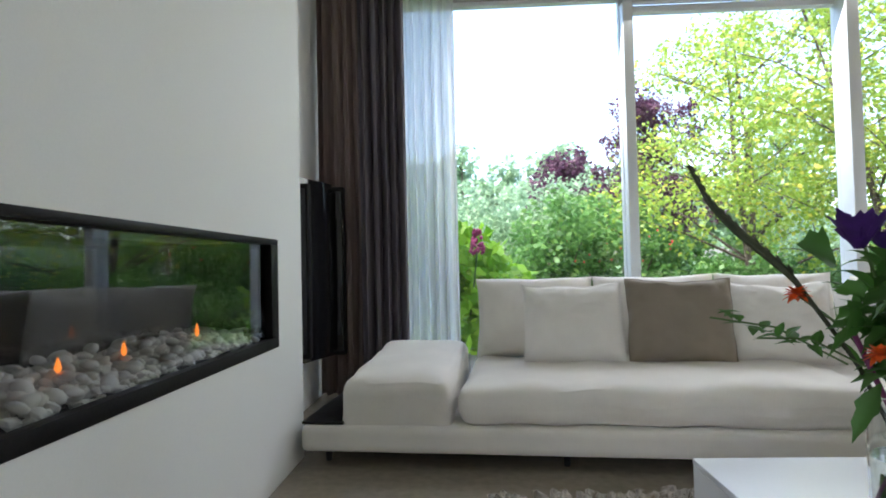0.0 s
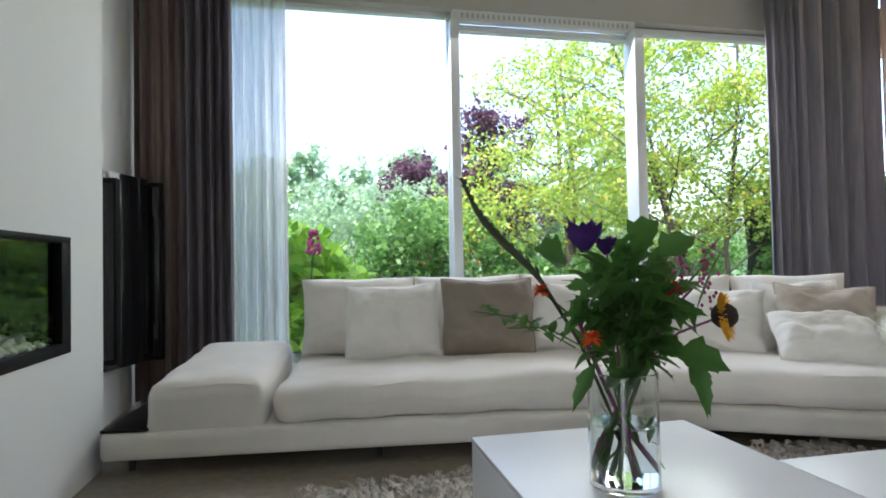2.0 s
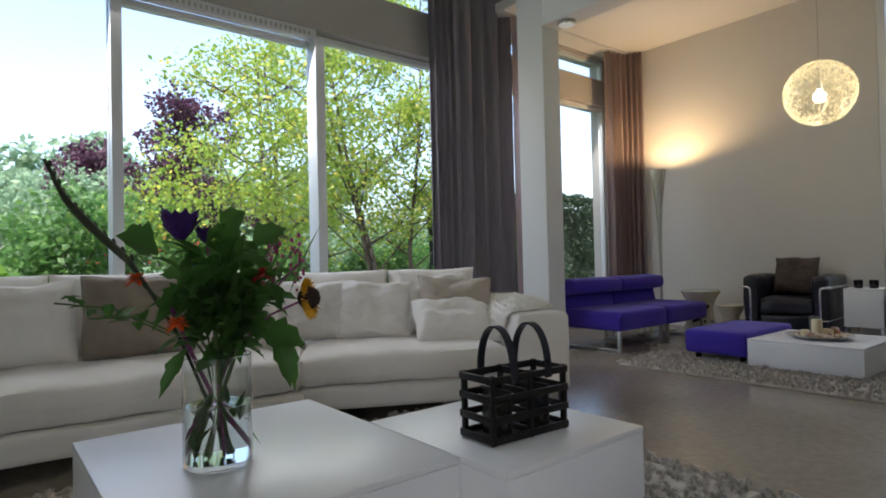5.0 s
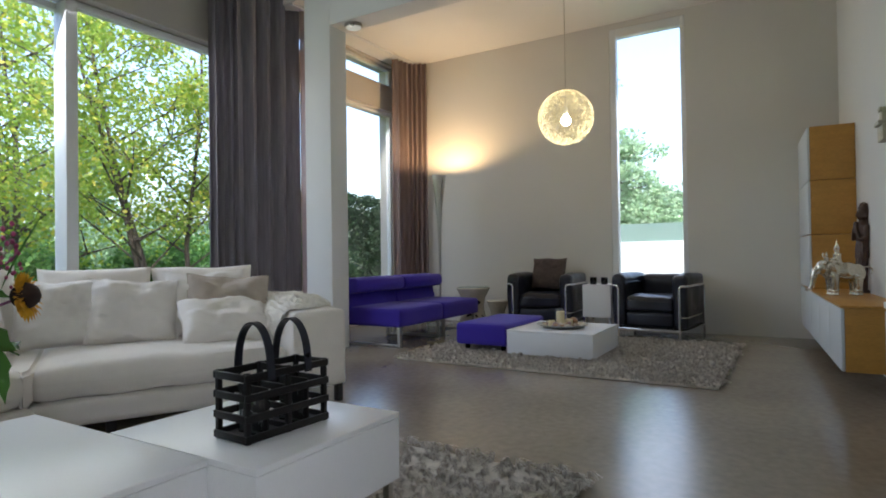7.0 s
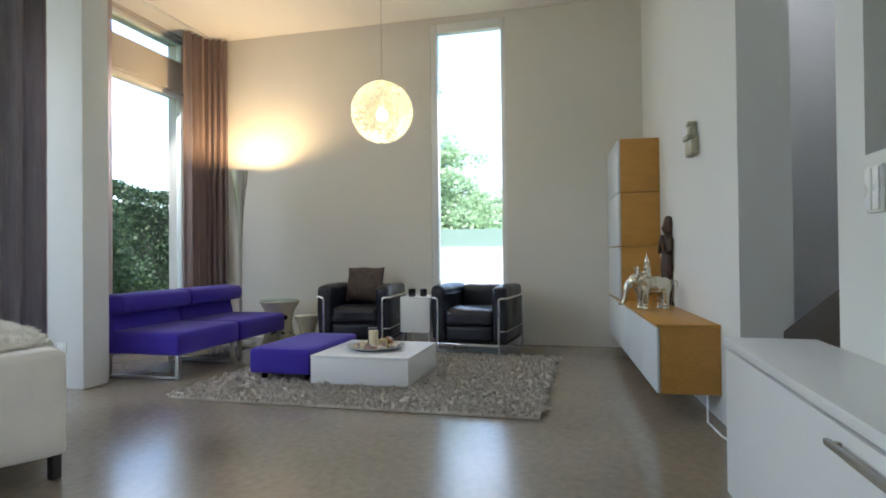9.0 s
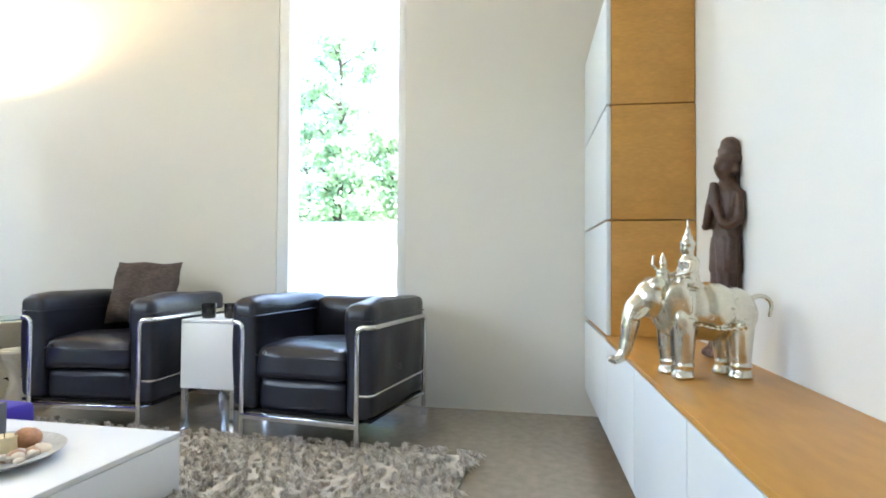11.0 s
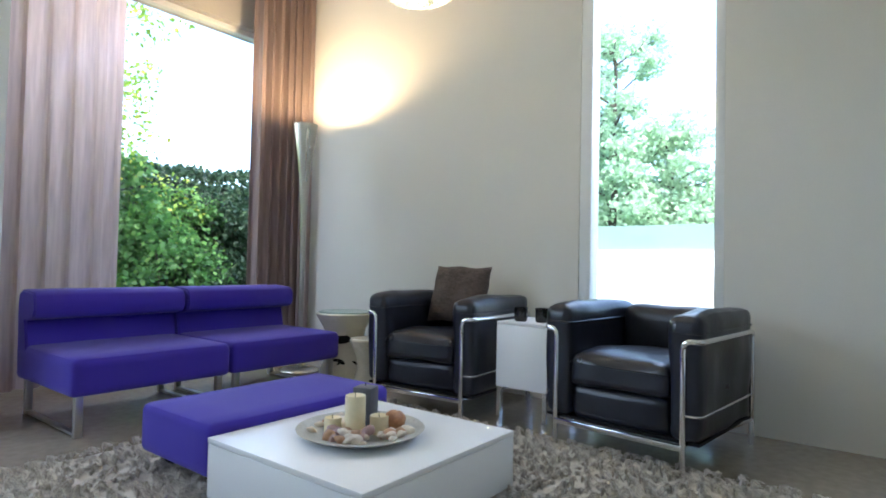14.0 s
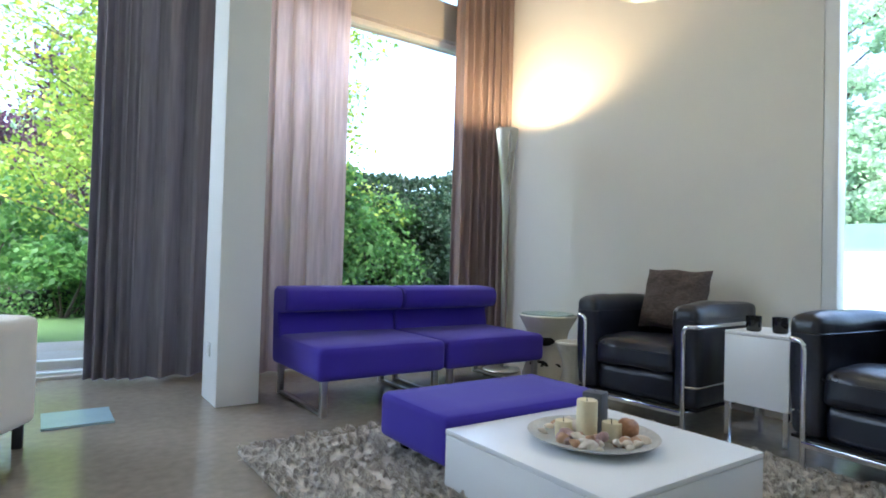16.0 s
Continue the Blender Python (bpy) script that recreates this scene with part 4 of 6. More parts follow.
for a in (1.925, 2.115):
    part("handle_post", bx(a, a + 0.01, -1.0015, -0.989, 0.614, 0.622), STEEL, dr, smooth=False)
for xx in (1.0, 2.955):
    for yy in (-1.04, -1.23):
        part("leg", cyl(bmesh.new(), (xx, yy, 0), (xx, yy, 0.186), 0.016, 0.022, 10), STEEL, tv)
sc = part("television", bx(-0.58, 0.58, -0.02, 0.02, 0.0, 0.65, bevel=0.006), BLACK_GLOSS)
sc.matrix_world = pose(1.42, -1.15, 0.735, 0, 0, 3)
tagged(sc, "large black flat television on a white unit", "television")
part("neck", bx(-0.05, 0.05, -0.015, 0.015, -0.05, 0.02), BLACK_MATT, sc, smooth=False)
part("stand_plate", bx(-0.22, 0.22, -0.10, 0.12, -0.053, -0.045, bevel=0.003), BLACK_GLOSS, sc, "black glass stand plate")

# ---- curtains ----


def curtain(name, pts, z0, z1, folds, depth, material, label, seed=0):
    """A pleated cloth along a line of points, with a little thickness."""
    pts = [Vector(p) for p in pts]
    r = random.Random(seed)
    n, rows = folds * 10, 12
    ph = [r.uniform(-0.5, 0.5) for _ in range(folds + 2)]
    am = [r.uniform(0.6, 1.25) for _ in range(folds + 2)]
    bm = bmesh.new()
    sheets = []
    for off in (0.0, 0.004):
        g = []
        for i in range(n + 1):
            s = i / n
            k = s * (len(pts) - 1)
            a = min(int(k), len(pts) - 2)
            p = pts[a].lerp(pts[a + 1], k - a)
            d = (pts[a + 1] - pts[a]).normalized()
            q = Vector((-d.y, d.x, 0))
            f = s * folds
            fi = int(f)
            mixp = ph[fi] * (1 - f + fi) + ph[fi + 1] * (f - fi)
            mixa = am[fi] * (1 - f + fi) + am[fi + 1] * (f - fi)
            row = []
            for j in range(rows + 1):
                v = j / rows
                w = math.sin(2 * math.pi * f + mixp * (1.6 - 0.8 * v)) * depth * mixa * (1.0 - 0.25 * v)
                w += 0.25 * depth * math.sin(4.3 * math.pi * f + 2 * v + seed)
                row.append(bm.verts.new((p.x + q.x * (w + off), p.y + q.y * (w + off), z0 + (z1 - z0) * v)))
            g.append(row)
        sheets.append(g)
    for k, g in enumerate(sheets):
        for i in range(n):
            for j in range(rows):
                f = (g[i][j], g[i + 1][j], g[i + 1][j + 1], g[i][j + 1])
                bm.faces.new(f if k == 0 else f[::-1])
    a, b = sheets
    for i in range(n):
        bm.faces.new((a[i + 1][0], a[i][0], b[i][0], b[i + 1][0]))
        bm.faces.new((a[i][rows], a[i + 1][rows], b[i + 1][rows], b[i][rows]))
    me = part(name, bm, material)
    me.data.polygons.foreach_set("use_smooth", [True] * len(me.data.polygons))
    return tagged(me, label, "curtain")


curtain("curtain", [(-1.27, 3.95, 0), (-0.95, 3.92, 0)], 0.03, 3.8, 4, 0.045, CURTAIN_WARM, "brown lined curtain drawn to the window edge", 1)
curtain("curtain", [(-0.95, 3.86, 0), (-0.62, 3.90, 0)], 0.03, 3.8, 5, 0.055, CURTAIN, "dark mauve curtain drawn to the window edge", 2)
curtain("sheer_curtain", [(-0.66, 4.06, 0), (-0.26, 4.10, 0)], 0.03, 3.8, 5, 0.035, SHEER, "white sheer curtain hanging beside the window", 3)
curtain("curtain", [(3.87, 4.03, 0), (4.14, 3.92, 0), (4.92, 3.88, 0)], 0.02, 3.8, 8, 0.05, CURTAIN_GREY, "dark grey mauve curtain behind the pier", 4)
curtain("sheer_curtain", [(4.80, 3.74, 0), (5.55, 3.80, 0)], 0.02, 3.54, 5, 0.026, SHEER_MAUVE, "mauve half-sheer curtain beside the sitting room window", 5)
curtain("curtain", [(6.60, 3.82, 0), (6.90, 3.76, 0), (7.03, 3.56, 0)], 0.02, 3.54, 7, 0.042, CURTAIN_ROSE, "mauve brown curtain bunched in the room corner", 6)
slab("curtain_rail", 4.68, 7.06, 3.72, 3.76, 3.542, 3.56, FRAME, label="white ceiling curtain rail", category="curtain rail")

# ---- lamps ----
fl = thing("floor_lamp", "tall slender brushed steel uplighter floor lamp", "floor lamp", pose(6.62, 3.135, 0))
part("base", lathe(bmesh.new(), [(0, 0), (0.14, 0), (0.15, 0.006), (0.14, 0.015), (0.03, 0.028), (0, 0.028)], 40), STEEL, fl)
part("stem", lathe(bmesh.new(), [(0.016, 0.028), (0.016, 0.6), (0.018, 0.95), (0.026, 1.25), (0.040, 1.48)], 28), STEEL, fl)
part("shade", lathe(bmesh.new(), [(0.040, 1.48), (0.066, 1.70), (0.090, 1.905), (0.086, 1.905), (0.062, 1.72), (0.030, 1.60), (0, 1.60)], 36), STEEL, fl, "flared steel shade")
part("bulb", lathe(bmesh.new(), [(0, 1.76), (0.024, 1.78), (0.028, 1.805), (0.018, 1.832), (0, 1.84)], 16), LAMP_IN, fl)

gl = thing("pendant_lamp", "round pendant of cream tangled thread with a lit bulb", "pendant lamp", pose(5.5, 1.06, 2.15))
vs, fs = [], []
r = random.Random(5)
R = 0.258
for k in range(270):
    a = Vector((r.gauss(0, 1), r.gauss(0, 1), r.gauss(0, 1))).normalized()
    b = a.cross(Vector((r.gauss(0, 1), r.gauss(0, 1), r.gauss(0, 1)))).normalized()
    c0, span, rr = r.uniform(0, 6.28), r.uniform(1.2, 3.6), R * r.uniform(0.97, 1.0)
    wob, tilt = r.uniform(-0.3, 0.3), r.uniform(0, 6)
    n = int(span * 9)
    ax = a.cross(b)
    for i in range(n + 1):
        t = c0 + span * i / n
        p = (a * math.cos(t) + b * math.sin(t) + ax * wob * math.sin(2 * t + tilt)).normalized()
        q = p.cross(b * math.cos(t) - a * math.sin(t)).normalized() * 0.0016
        vs += [p * rr + q, p * rr - q, p * (rr - 0.003)]
        if i:
            m = len(vs) - 6
            fs += [(m, m + 1, m + 4, m + 3), (m + 1, m + 2, m + 5, m + 4), (m + 2, m, m + 3, m + 5)]
me = bpy.data.meshes.new("thread_ball")
me.from_pydata(vs, [], fs)
me.materials.append(YARN)
tb = new("thread_ball", me)
tb.parent = gl
part("bulb", ball(bmesh.new(), (0, 0, -0.03), 0.045, 3), BULB, gl, "glowing bulb")
part("holder", cyl(bmesh.new(), (0, 0, 0.03), (0, 0, 0.12), 0.022, 0.016, 14), FRAME, gl)
part("cord", cyl(bmesh.new(), (0, 0, 0.12), (0, 0, 1.39), 0.0035, seg=8), STEEL, gl)
part("ceiling_rose", lathe(bmesh.new(), [(0, 1.38), (0.045, 1.38), (0.05, 1.41), (0, 1.41)], 24), FRAME, gl)

# ---- bouquet in a glass vase ----
VX, VY, VZ = 0.78, 1.07, 0.339
vase = part("glass_vase", lathe(bmesh.new(), [(0, 0), (0.088, 0), (0.092, 0.004), (0.092, 0.30), (0.090, 0.302), (0.088, 0.30), (0.088, 0.018), (0, 0.018)], 48), VASE_GLASS)
vase.matrix_world = pose(VX, VY, VZ)
tagged(vase, "clear cylindrical glass vase half filled with water", "vase")
part("water", lathe(bmesh.new(), [(0, 0.0185), (0.0875, 0.0185), (0.0875, 0.165), (0, 0.165)], 48), WATER, vase, "clear water")
bq = thing("flower_bouquet", "loose mixed bouquet with violet red and orange flowers", "bouquet", pose(VX, VY, VZ))
RT, FW = Vector((0.91, -0.41, 0)), Vector((0.41, 0.91, 0))


def bp(a, f, z):
    """A place in the bouquet: across, away and height over the vase's foot."""
    return RT * a + FW * f + Vector((0, 0, z))


def blade(bm, base, way, length, width, bend=0.3, seg=4):
    way = Vector(way).normalized()
    side = way.cross(Vector((0, 0, 1)))
    side = side.normalized() if side.length > 1e-3 else Vector((1, 0, 0))
    nrm = side.cross(way)
    prev = None
    for i in range(seg + 1):
        s = i / seg
        c = Vector(base) + way * length * s - Vector((0, 0, 1)) * bend * length * s * s
        w = width * (math.sin(math.pi * min(0.04 + 0.96 * s ** 0.8, 0.985)))
        cur = [bm.verts.new(c + side * w + nrm * w * 0.35), bm.verts.new(c), bm.verts.new(c - side * w + nrm * w * 0.35)]
        if prev:
            bm.faces.new((prev[0], prev[1], cur[1], cur[0]))
            bm.faces.new((prev[1], prev[2], cur[2], cur[1]))
        prev = cur


LOBES = ((0.0, 0.08), (0.14, 0.46), (0.28, 0.66), (0.42, 0.95), (0.56, 0.66), (0.70, 0.58), (0.85, 0.28), (1.0, 0.0))


def lobed_leaf(bm, base, way, face, length, width, droop):
    """A broad leaf with pointed lobes, folded along its rib and drooping at the tip."""
    way = Vector(way).normalized()
    side = way.cross(Vector(face))
    side = side.normalized() if side.length > 1e-3 else Vector((1, 0, 0))
    up = side.cross(way)
    prev = None
    for s, w in LOBES:
        c = Vector(base) + way * length * s - Vector((0, 0, 1)) * droop * length * s * s
        tip = way * length * (0.07 if w in (0.46, 0.95, 0.58) else -0.01)
        cur = [bm.verts.new(c + side * width * w * 0.5 * e + up * abs(e) * width * 0.16 * w + (tip if abs(e) == 1 else tip * 0.4) * abs(e)) for e in (-1, -0.5, 0, 0.5, 1)]
        if prev:
            for k in range(4):
                bm.faces.new((prev[k], prev[k + 1], cur[k + 1], cur[k]))
        prev = cur


r = random.Random(12)
heads = []
for k, (a, f, z, kind) in enumerate([(-0.09, 0.0, 0.665, "v"), (-0.03, 0.06, 0.64, "v"), (0.05, 0.02, 0.60, "g"), (0.12, -0.06, 0.52, "r"), (0.10, 0.08, 0.50, "r"), (0.25, -0.02, 0.45, "s"),
                                     (-0.21, 0.03, 0.515, "o"), (-0.08, -0.12, 0.40, "o"), (0.17, 0.05, 0.58, "p"), (0.24, 0.08, 0.56, "p"), (0.22, -0.03, 0.60, "p"), (0.14, 0.12, 0.60, "p")]):
    top = bp(a, f, z)
    foot = bp(-a * 0.25 + r.uniform(-0.03, 0.03), -f * 0.25 + r.uniform(-0.03, 0.03), 0.03)
    mid = bp(a * 0.15, f * 0.15, 0.30)
    part("stem", tube(bmesh.new(), [foot, mid, mid.lerp(top, 0.5) + Vector((0, 0, 0.03)), top], 0.0035, 7), STEM_PURPLE if k % 4 == 1 else STEM, bq)
    heads.append((top, kind))
for top, kind in heads:
    if kind == "v":
        bm = bmesh.new()
        big = 1.0 if top.z > 0.65 else 0.62
        for i in range(14):
            an = i * 2.4
            d = Vector((math.cos(an), math.sin(an), 0))
            lobed_leaf(bm, top + d * 0.010 * big - Vector((0, 0, 0.045 * big)), d * (0.30 + 0.45 * i / 14) + Vector((0, 0, 0.9)), d * -1, (0.085 + 0.015 * r.random()) * big, 0.075 * big, -0.05)
        part("violet_flower", bm, VIOLET_PETAL, bq, "deep violet ruffled flower")
    elif kind == "r":
        bm = bmesh.new()
        for i in range(22):
            an = i * 2.4
            d = Vector((math.cos(an), math.sin(an), 0))
            blade(bm, top, d + Vector((0, 0, 1.2 - i / 14)), 0.042, 0.011, 0.2)
        part("red_flower", bm, RED_PETAL, bq, "red flower")
    elif kind == "o":
        bm = bmesh.new()
        for i in range(26):
            an = i * 2.4
            d = Vector((math.cos(an), math.sin(an), 0))
            blade(bm, top, d + Vector((0, 0, 1.4 - i / 13)), 0.034, 0.009, 0.15)
        part("orange_flower", bm, ORANGE_PETAL, bq, "orange flower")
    elif kind == "s":
        bm = bmesh.new()
        ax = (RT * 0.88 - FW * 0.34 + Vector((0, 0, 0.12))).normalized()
        s1 = ax.cross(Vector((0, 0, 1))).normalized()
        s2 = ax.cross(s1)
        for i in range(44):
            an = i * 2 * math.pi / 44
            d = s1 * math.cos(an) + s2 * math.sin(an)
            blade(bm, top + d * 0.024, d + ax * (0.15 + 0.35 * (i % 2)), 0.042, 0.0075, 0.08)
        part("sunflower", bm, YELLOW_PETAL, bq, "yellow sunflower turned aside")
        part("seed_head", ball(bmesh.new(), top + ax * 0.004, 0.034, 2, (1, 1, 1)), SEEDHEAD, bq, "dark brown seed head")
    elif kind == "p":
        bm = bmesh.new()
        for i in range(12):
            q = top + Vector((r.uniform(-0.02, 0.02), r.uniform(-0.02, 0.02), -0.012 * i + 0.03))
            ball(bm, q, 0.0065 - 0.0002 * i, 1, (1, 1, 1.3))
        part("flower_spike", bm, PINK_PETAL, bq, "small magenta flower spike")["kind"] = "stuff"
# the long curved spike, and foliage
pts = [bp(0.03, 0, 0.03), bp(-0.10, 0.01, 0.36), bp(-0.22, 0.03, 0.56), bp(-0.32, 0.04, 0.66), bp(-0.39, 0.05, 0.74), bp(-0.44, 0.06, 0.85)]
part("long_spike", tube(bmesh.new(), rounded(pts, 0.04, 4), lambda s: 0.005 + 0.007 * math.sin(math.pi * max(0, s * 1.35 - 0.35)) * (s < 0.999), 8), SPIKE, bq, "long curved green flower spike")
bm = bmesh.new()
for i in range(26):
    s = i / 26
    p = pts[2].lerp(pts[3], s * 3) if s < 0.333 else pts[3].lerp(pts[4], s * 3 - 1) if s < 0.667 else pts[4].lerp(pts[5], s * 3 - 2)
    blade(bm, p, (pts[5] - pts[3]).normalized() + Vector((0.5 * (-1) ** i, 0.2, 0)), 0.032, 0.007, 0.0)
part("spike_buds", bm, SPIKE, bq)["kind"] = "stuff"
for k in range(210):
    u = Vector((r.gauss(0, 1), r.gauss(0, 1), r.gauss(0, 1))).normalized() * r.random() ** 0.4
    p = bp(0.03 + u.x * 0.17 * (0.75 + 0.35 * u.z), u.y * 0.15 * (0.75 + 0.35 * u.z), 0.455 + u.z * 0.17)
    out = Vector((p.x, p.y, 0)) * 3.2 + Vector((r.gauss(0, 0.5), r.gauss(0, 0.5), r.uniform(-0.5, 0.8)))
    bm = bmesh.new()
    lobed_leaf(bm, p, out, (r.gauss(0, 0.7), r.gauss(0, 0.7), 1), r.uniform(0.055, 0.105), r.uniform(0.038, 0.072), r.uniform(0.1, 0.7))
    part("leaf", bm, LEAF, bq)
for a, f, z, way, L4, W4 in ((-0.14, -0.04, 0.585, (-0.6, -0.6, 0.6), 0.14, 0.14), (0.03, -0.05, 0.62, (0.5, -0.5, 0.9), 0.14, 0.12), (0.10, 0.0, 0.60, (0.9, 0, 0.8), 0.13, 0.11), (0.16, -0.06, 0.36, (0.4, -0.3, -1.2), 0.13, 0.06),
                             (0.19, 0.0, 0.34, (0.2, 0, -1.2), 0.13, 0.05), (-0.07, -0.05, 0.33, (-0.6, -0.4, -0.9), 0.12, 0.05), (0.12, -0.08, 0.36, (1, -0.4, 0.0), 0.13, 0.12), (-0.02, -0.10, 0.50, (0, -0.7, 0.5), 0.13, 0.12)):
    bm = bmesh.new()
    lobed_leaf(bm, bp(a, f, z), RT * way[0] + FW * way[1] + Vector((0, 0, way[2])), (-FW * 0.7 + Vector((0, 0, 0.7))), L4, W4, 0.25)
    part("leaf", bm, LEAF, bq)
for k in range(60):
    an, z = r.uniform(0, 6.283), r.uniform(0.33, 0.58)
    d = Vector((math.cos(an), math.sin(an), 0))
    bm = bmesh.new()
    blade(bm, d * r.uniform(0.02, 0.12) + Vector((0, 0, z)), d + Vector((0, 0, r.uniform(0.4, 2.2))), r.uniform(0.09, 0.15), r.uniform(0.012, 0.022), r.uniform(0.2, 0.7), 6)
    part("leaf", bm, LEAF, bq)
bm = bmesh.new()
blade(bm, bp(0.20, 0.04, 0.46), RT * 0.4 + Vector((0, 0, 1)), 0.26, 0.014, 0.12, 8)
part("leaf", bm, LEAF, bq, "long grey-green arched leaf")
for a, z in ((-0.06, 0.30), (0.0, 0.32), (0.05, 0.30)):
    part("stem", tube(bmesh.new(), [bp(-a * 0.9 + 0.02, 0.01, 0.025), bp(a * 0.3, 0, 0.2), bp(a, -0.01, z), bp(a * 2, -0.02, z + 0.16)], 0.006, 8), STEM_PURPLE if a == -0.06 else STEM, bq)
for a, f, z, n in ((-0.40, 0.0, 0.46, 12), (-0.30, -0.06, 0.42, 10), (0.24, 0.0, 0.30, 8), (0.20, 0.12, 0.52, 10), (0.02, -0.02, 0.66, 10)):
    tip, root = bp(a, f, z), bp(a * 0.3, f * 0.3, 0.36)
    bm = tube(bmesh.new(), [root, root.lerp(tip, 0.5) + Vector((0, 0, 0.03)), tip], 0.0025, 6)
    part("twig", bm, STEM, bq)
    for i in range(n):
        p = root.lerp(tip, 0.3 + 0.7 * i / n) + Vector((0, 0, 0.015))
        bm = bmesh.new()
        blade(bm, p, Vector((r.uniform(-1, 1), r.uniform(-1, 1), r.uniform(-0.3, 0.7))), r.uniform(0.04, 0.06), 0.014, 0.2)
        part("leaf", bm, LEAF, bq)
for i in range(9):
    an = i * 0.7
    bm = bmesh.new()
    blade(bm, (0.05 * math.cos(an), 0.05 * math.sin(an), 0.12), (math.cos(an * 2) * 0.5, math.sin(an * 2) * 0.5, 1 if i % 3 else -0.6), 0.11, 0.012, 0.1)
    part("leaf", bm, LEAF, bq, "leaf inside the vase")

# ---- bottle carrier ----
bc = thing("bottle_carrier", "black wooden bottle carrier with two leather loop handles", "basket", pose(1.425, 0.638, 0.339, 0, 0, -3.4))
L, Wd, Hc = 0.315, 0.15, 0.205
for x in (0, L / 2 - 0.008, L - 0.016):
    for y in (0, Wd - 0.016):
        part("post", bx(x, x + 0.016, y, y + 0.016, 0, Hc, bevel=0.002), BLACK_WOOD, bc)
for z in (0.0, 0.058, 0.118, 0.176):
    h = 0.022
    for y in (-0.004, Wd - 0.006):
        part("slat", bx(-0.004, L + 0.004, y, y + 0.010, z + 0.004, z + h + 0.004, bevel=0.002), BLACK_WOOD, bc)
    for x in (-0.005, L / 2 - 0.004, L - 0.005):
        part("slat", bx(x, x + 0.010, 0.006, Wd - 0.006, z + 0.004, z + h + 0.004, bevel=0.002), BLACK_WOOD, bc)
part("bottom", bx(0.002, L - 0.002, 0.004, Wd - 0.004, 0.001, 0.010), BLACK_WOOD, bc)
for x in (L * 0.25, L * 0.75):
    part("divider", bx(x - 0.004, x + 0.004, 0.006, Wd - 0.008, 0.01, 0.15, bevel=0.001), BLACK_WOOD, bc)
for x in (L * 0.27, L * 0.73):
    bm = bmesh.new()
    n = 18
    rows = []
    for i in range(n + 1):
        t = math.pi * i / n
        y, z = Wd / 2 - math.cos(t) * (Wd / 2 + 0.004), Hc - 0.03 + math.sin(t) ** 0.8 * 0.165
        o = Vector((0, -math.cos(t), math.sin(t) * 1.2)).normalized() * 0.003
        c = Vector((x, y, z))
        rows.append([bm.verts.new(c + Vector((s * 0.013, 0, 0)) + o * q) for s, q in ((-1, -1), (1, -1), (1, 1), (-1, 1))])
    for a, b in zip(rows, rows[1:]):
        for k in range(4):
            bm.faces.new((a[k], a[(k + 1) % 4], b[(k + 1) % 4], b[k]))
    bm.faces.new(rows[0][::-1])
    bm.faces.new(rows[-1])
    bmesh.ops.recalc_face_normals(bm, faces=bm.faces[:])
    part("handle", bm, LEATHER, bc, "black leather loop handle")
for x in (0.08, 0.235):
    for y in (0.045, 0.105):
        bt = part("drinking_glass", lathe(bmesh.new(), [(0, 0), (0.026, 0), (0.031, 0.12), (0.029, 0.12), (0.0245, 0.006), (0, 0.006)], 18), VASE_GLASS)
        bt.matrix_world = pose(1.425, 0.638, 0.3495, 0, 0, -3.4) @ pose(x, y, 0)
        tagged(bt, "small clear glass standing in the carrier", "glass", "glasses in the carrier")

# ---- plate with candles and shells on the low table ----
PX, PY, PZ = 5.20, 1.02, 0.233
pl = part("plate", lathe(bmesh.new(), [(0, 0), (0.10, 0), (0.18, 0.012), (0.222, 0.028), (0.225, 0.031), (0.215, 0.031), (0.165, 0.018), (0.10, 0.008), (0, 0.008)], 48), PEWTER)
pl.matrix_world = pose(PX, PY, PZ)
tagged(pl, "round pewter plate with a wide rim", "plate")


def candle(x, y, rr, h, mat_, label, square=False):
    if square:
        bm = bx(-rr, rr, -rr, rr, 0, h, bevel=0.004)
    else:
        bm = lathe(bmesh.new(), [(0, 0), (rr, 0), (rr, h - 0.006), (rr * 0.94, h), (rr * 0.6, h - 0.006), (0, h - 0.008)], 28)
    ob = part("candle", bm, mat_)
    ob.matrix_world = pose(x, y, PZ + 0.0085, 0, 0, 20)
    part("wick", cyl(bmesh.new(), (0, 0, h - 0.01), (0, 0.002, h + 0.012), 0.0012, seg=6), BLACK_MATT, ob)
    tagged(ob, label, "candle", "candles on the plate")


candle(PX - 0.02, PY + 0.01, 0.036, 0.135, WAX, "tall cream pillar candle on the plate")
candle(PX + 0.045, PY - 0.045, 0.034, 0.062, WAX, "short cream candle on the plate")
candle(PX - 0.065, PY + 0.075, 0.03, 0.055, WAX, "short yellowish candle on the plate")
candle(PX + 0.075, PY + 0.055, 0.036, 0.145, GREY_WAX, "square slate grey candle on the plate", True)
r = random.Random(21)
sp = ball(bmesh.new(), (0, 0, 0), 0.042, 3, (1, 0.9, 0.85))
for v in sp.verts:
    v.co *= 1 + 0.06 * math.sin(math.atan2(v.co.y, v.co.x) * 2 + v.co.z * 120)
so = part("sea_snail_shell", sp, shader("brown_snail_shell", (0.42, 0.20, 0.09), 0.4, vary=0.3, scale=25, fine=90, bump=0.2))
so.matrix_world = pose(PX + 0.10, PY - 0.07, PZ + 0.046, 0, 20, 0)
tagged(so, "round brown spiral sea shell on the plate", "shell")
shells = []
SHELL_TAN = shader("tan_sea_shell", (0.46, 0.27, 0.16), 0.5, vary=0.45, scale=40, fine=120, bump=0.2)
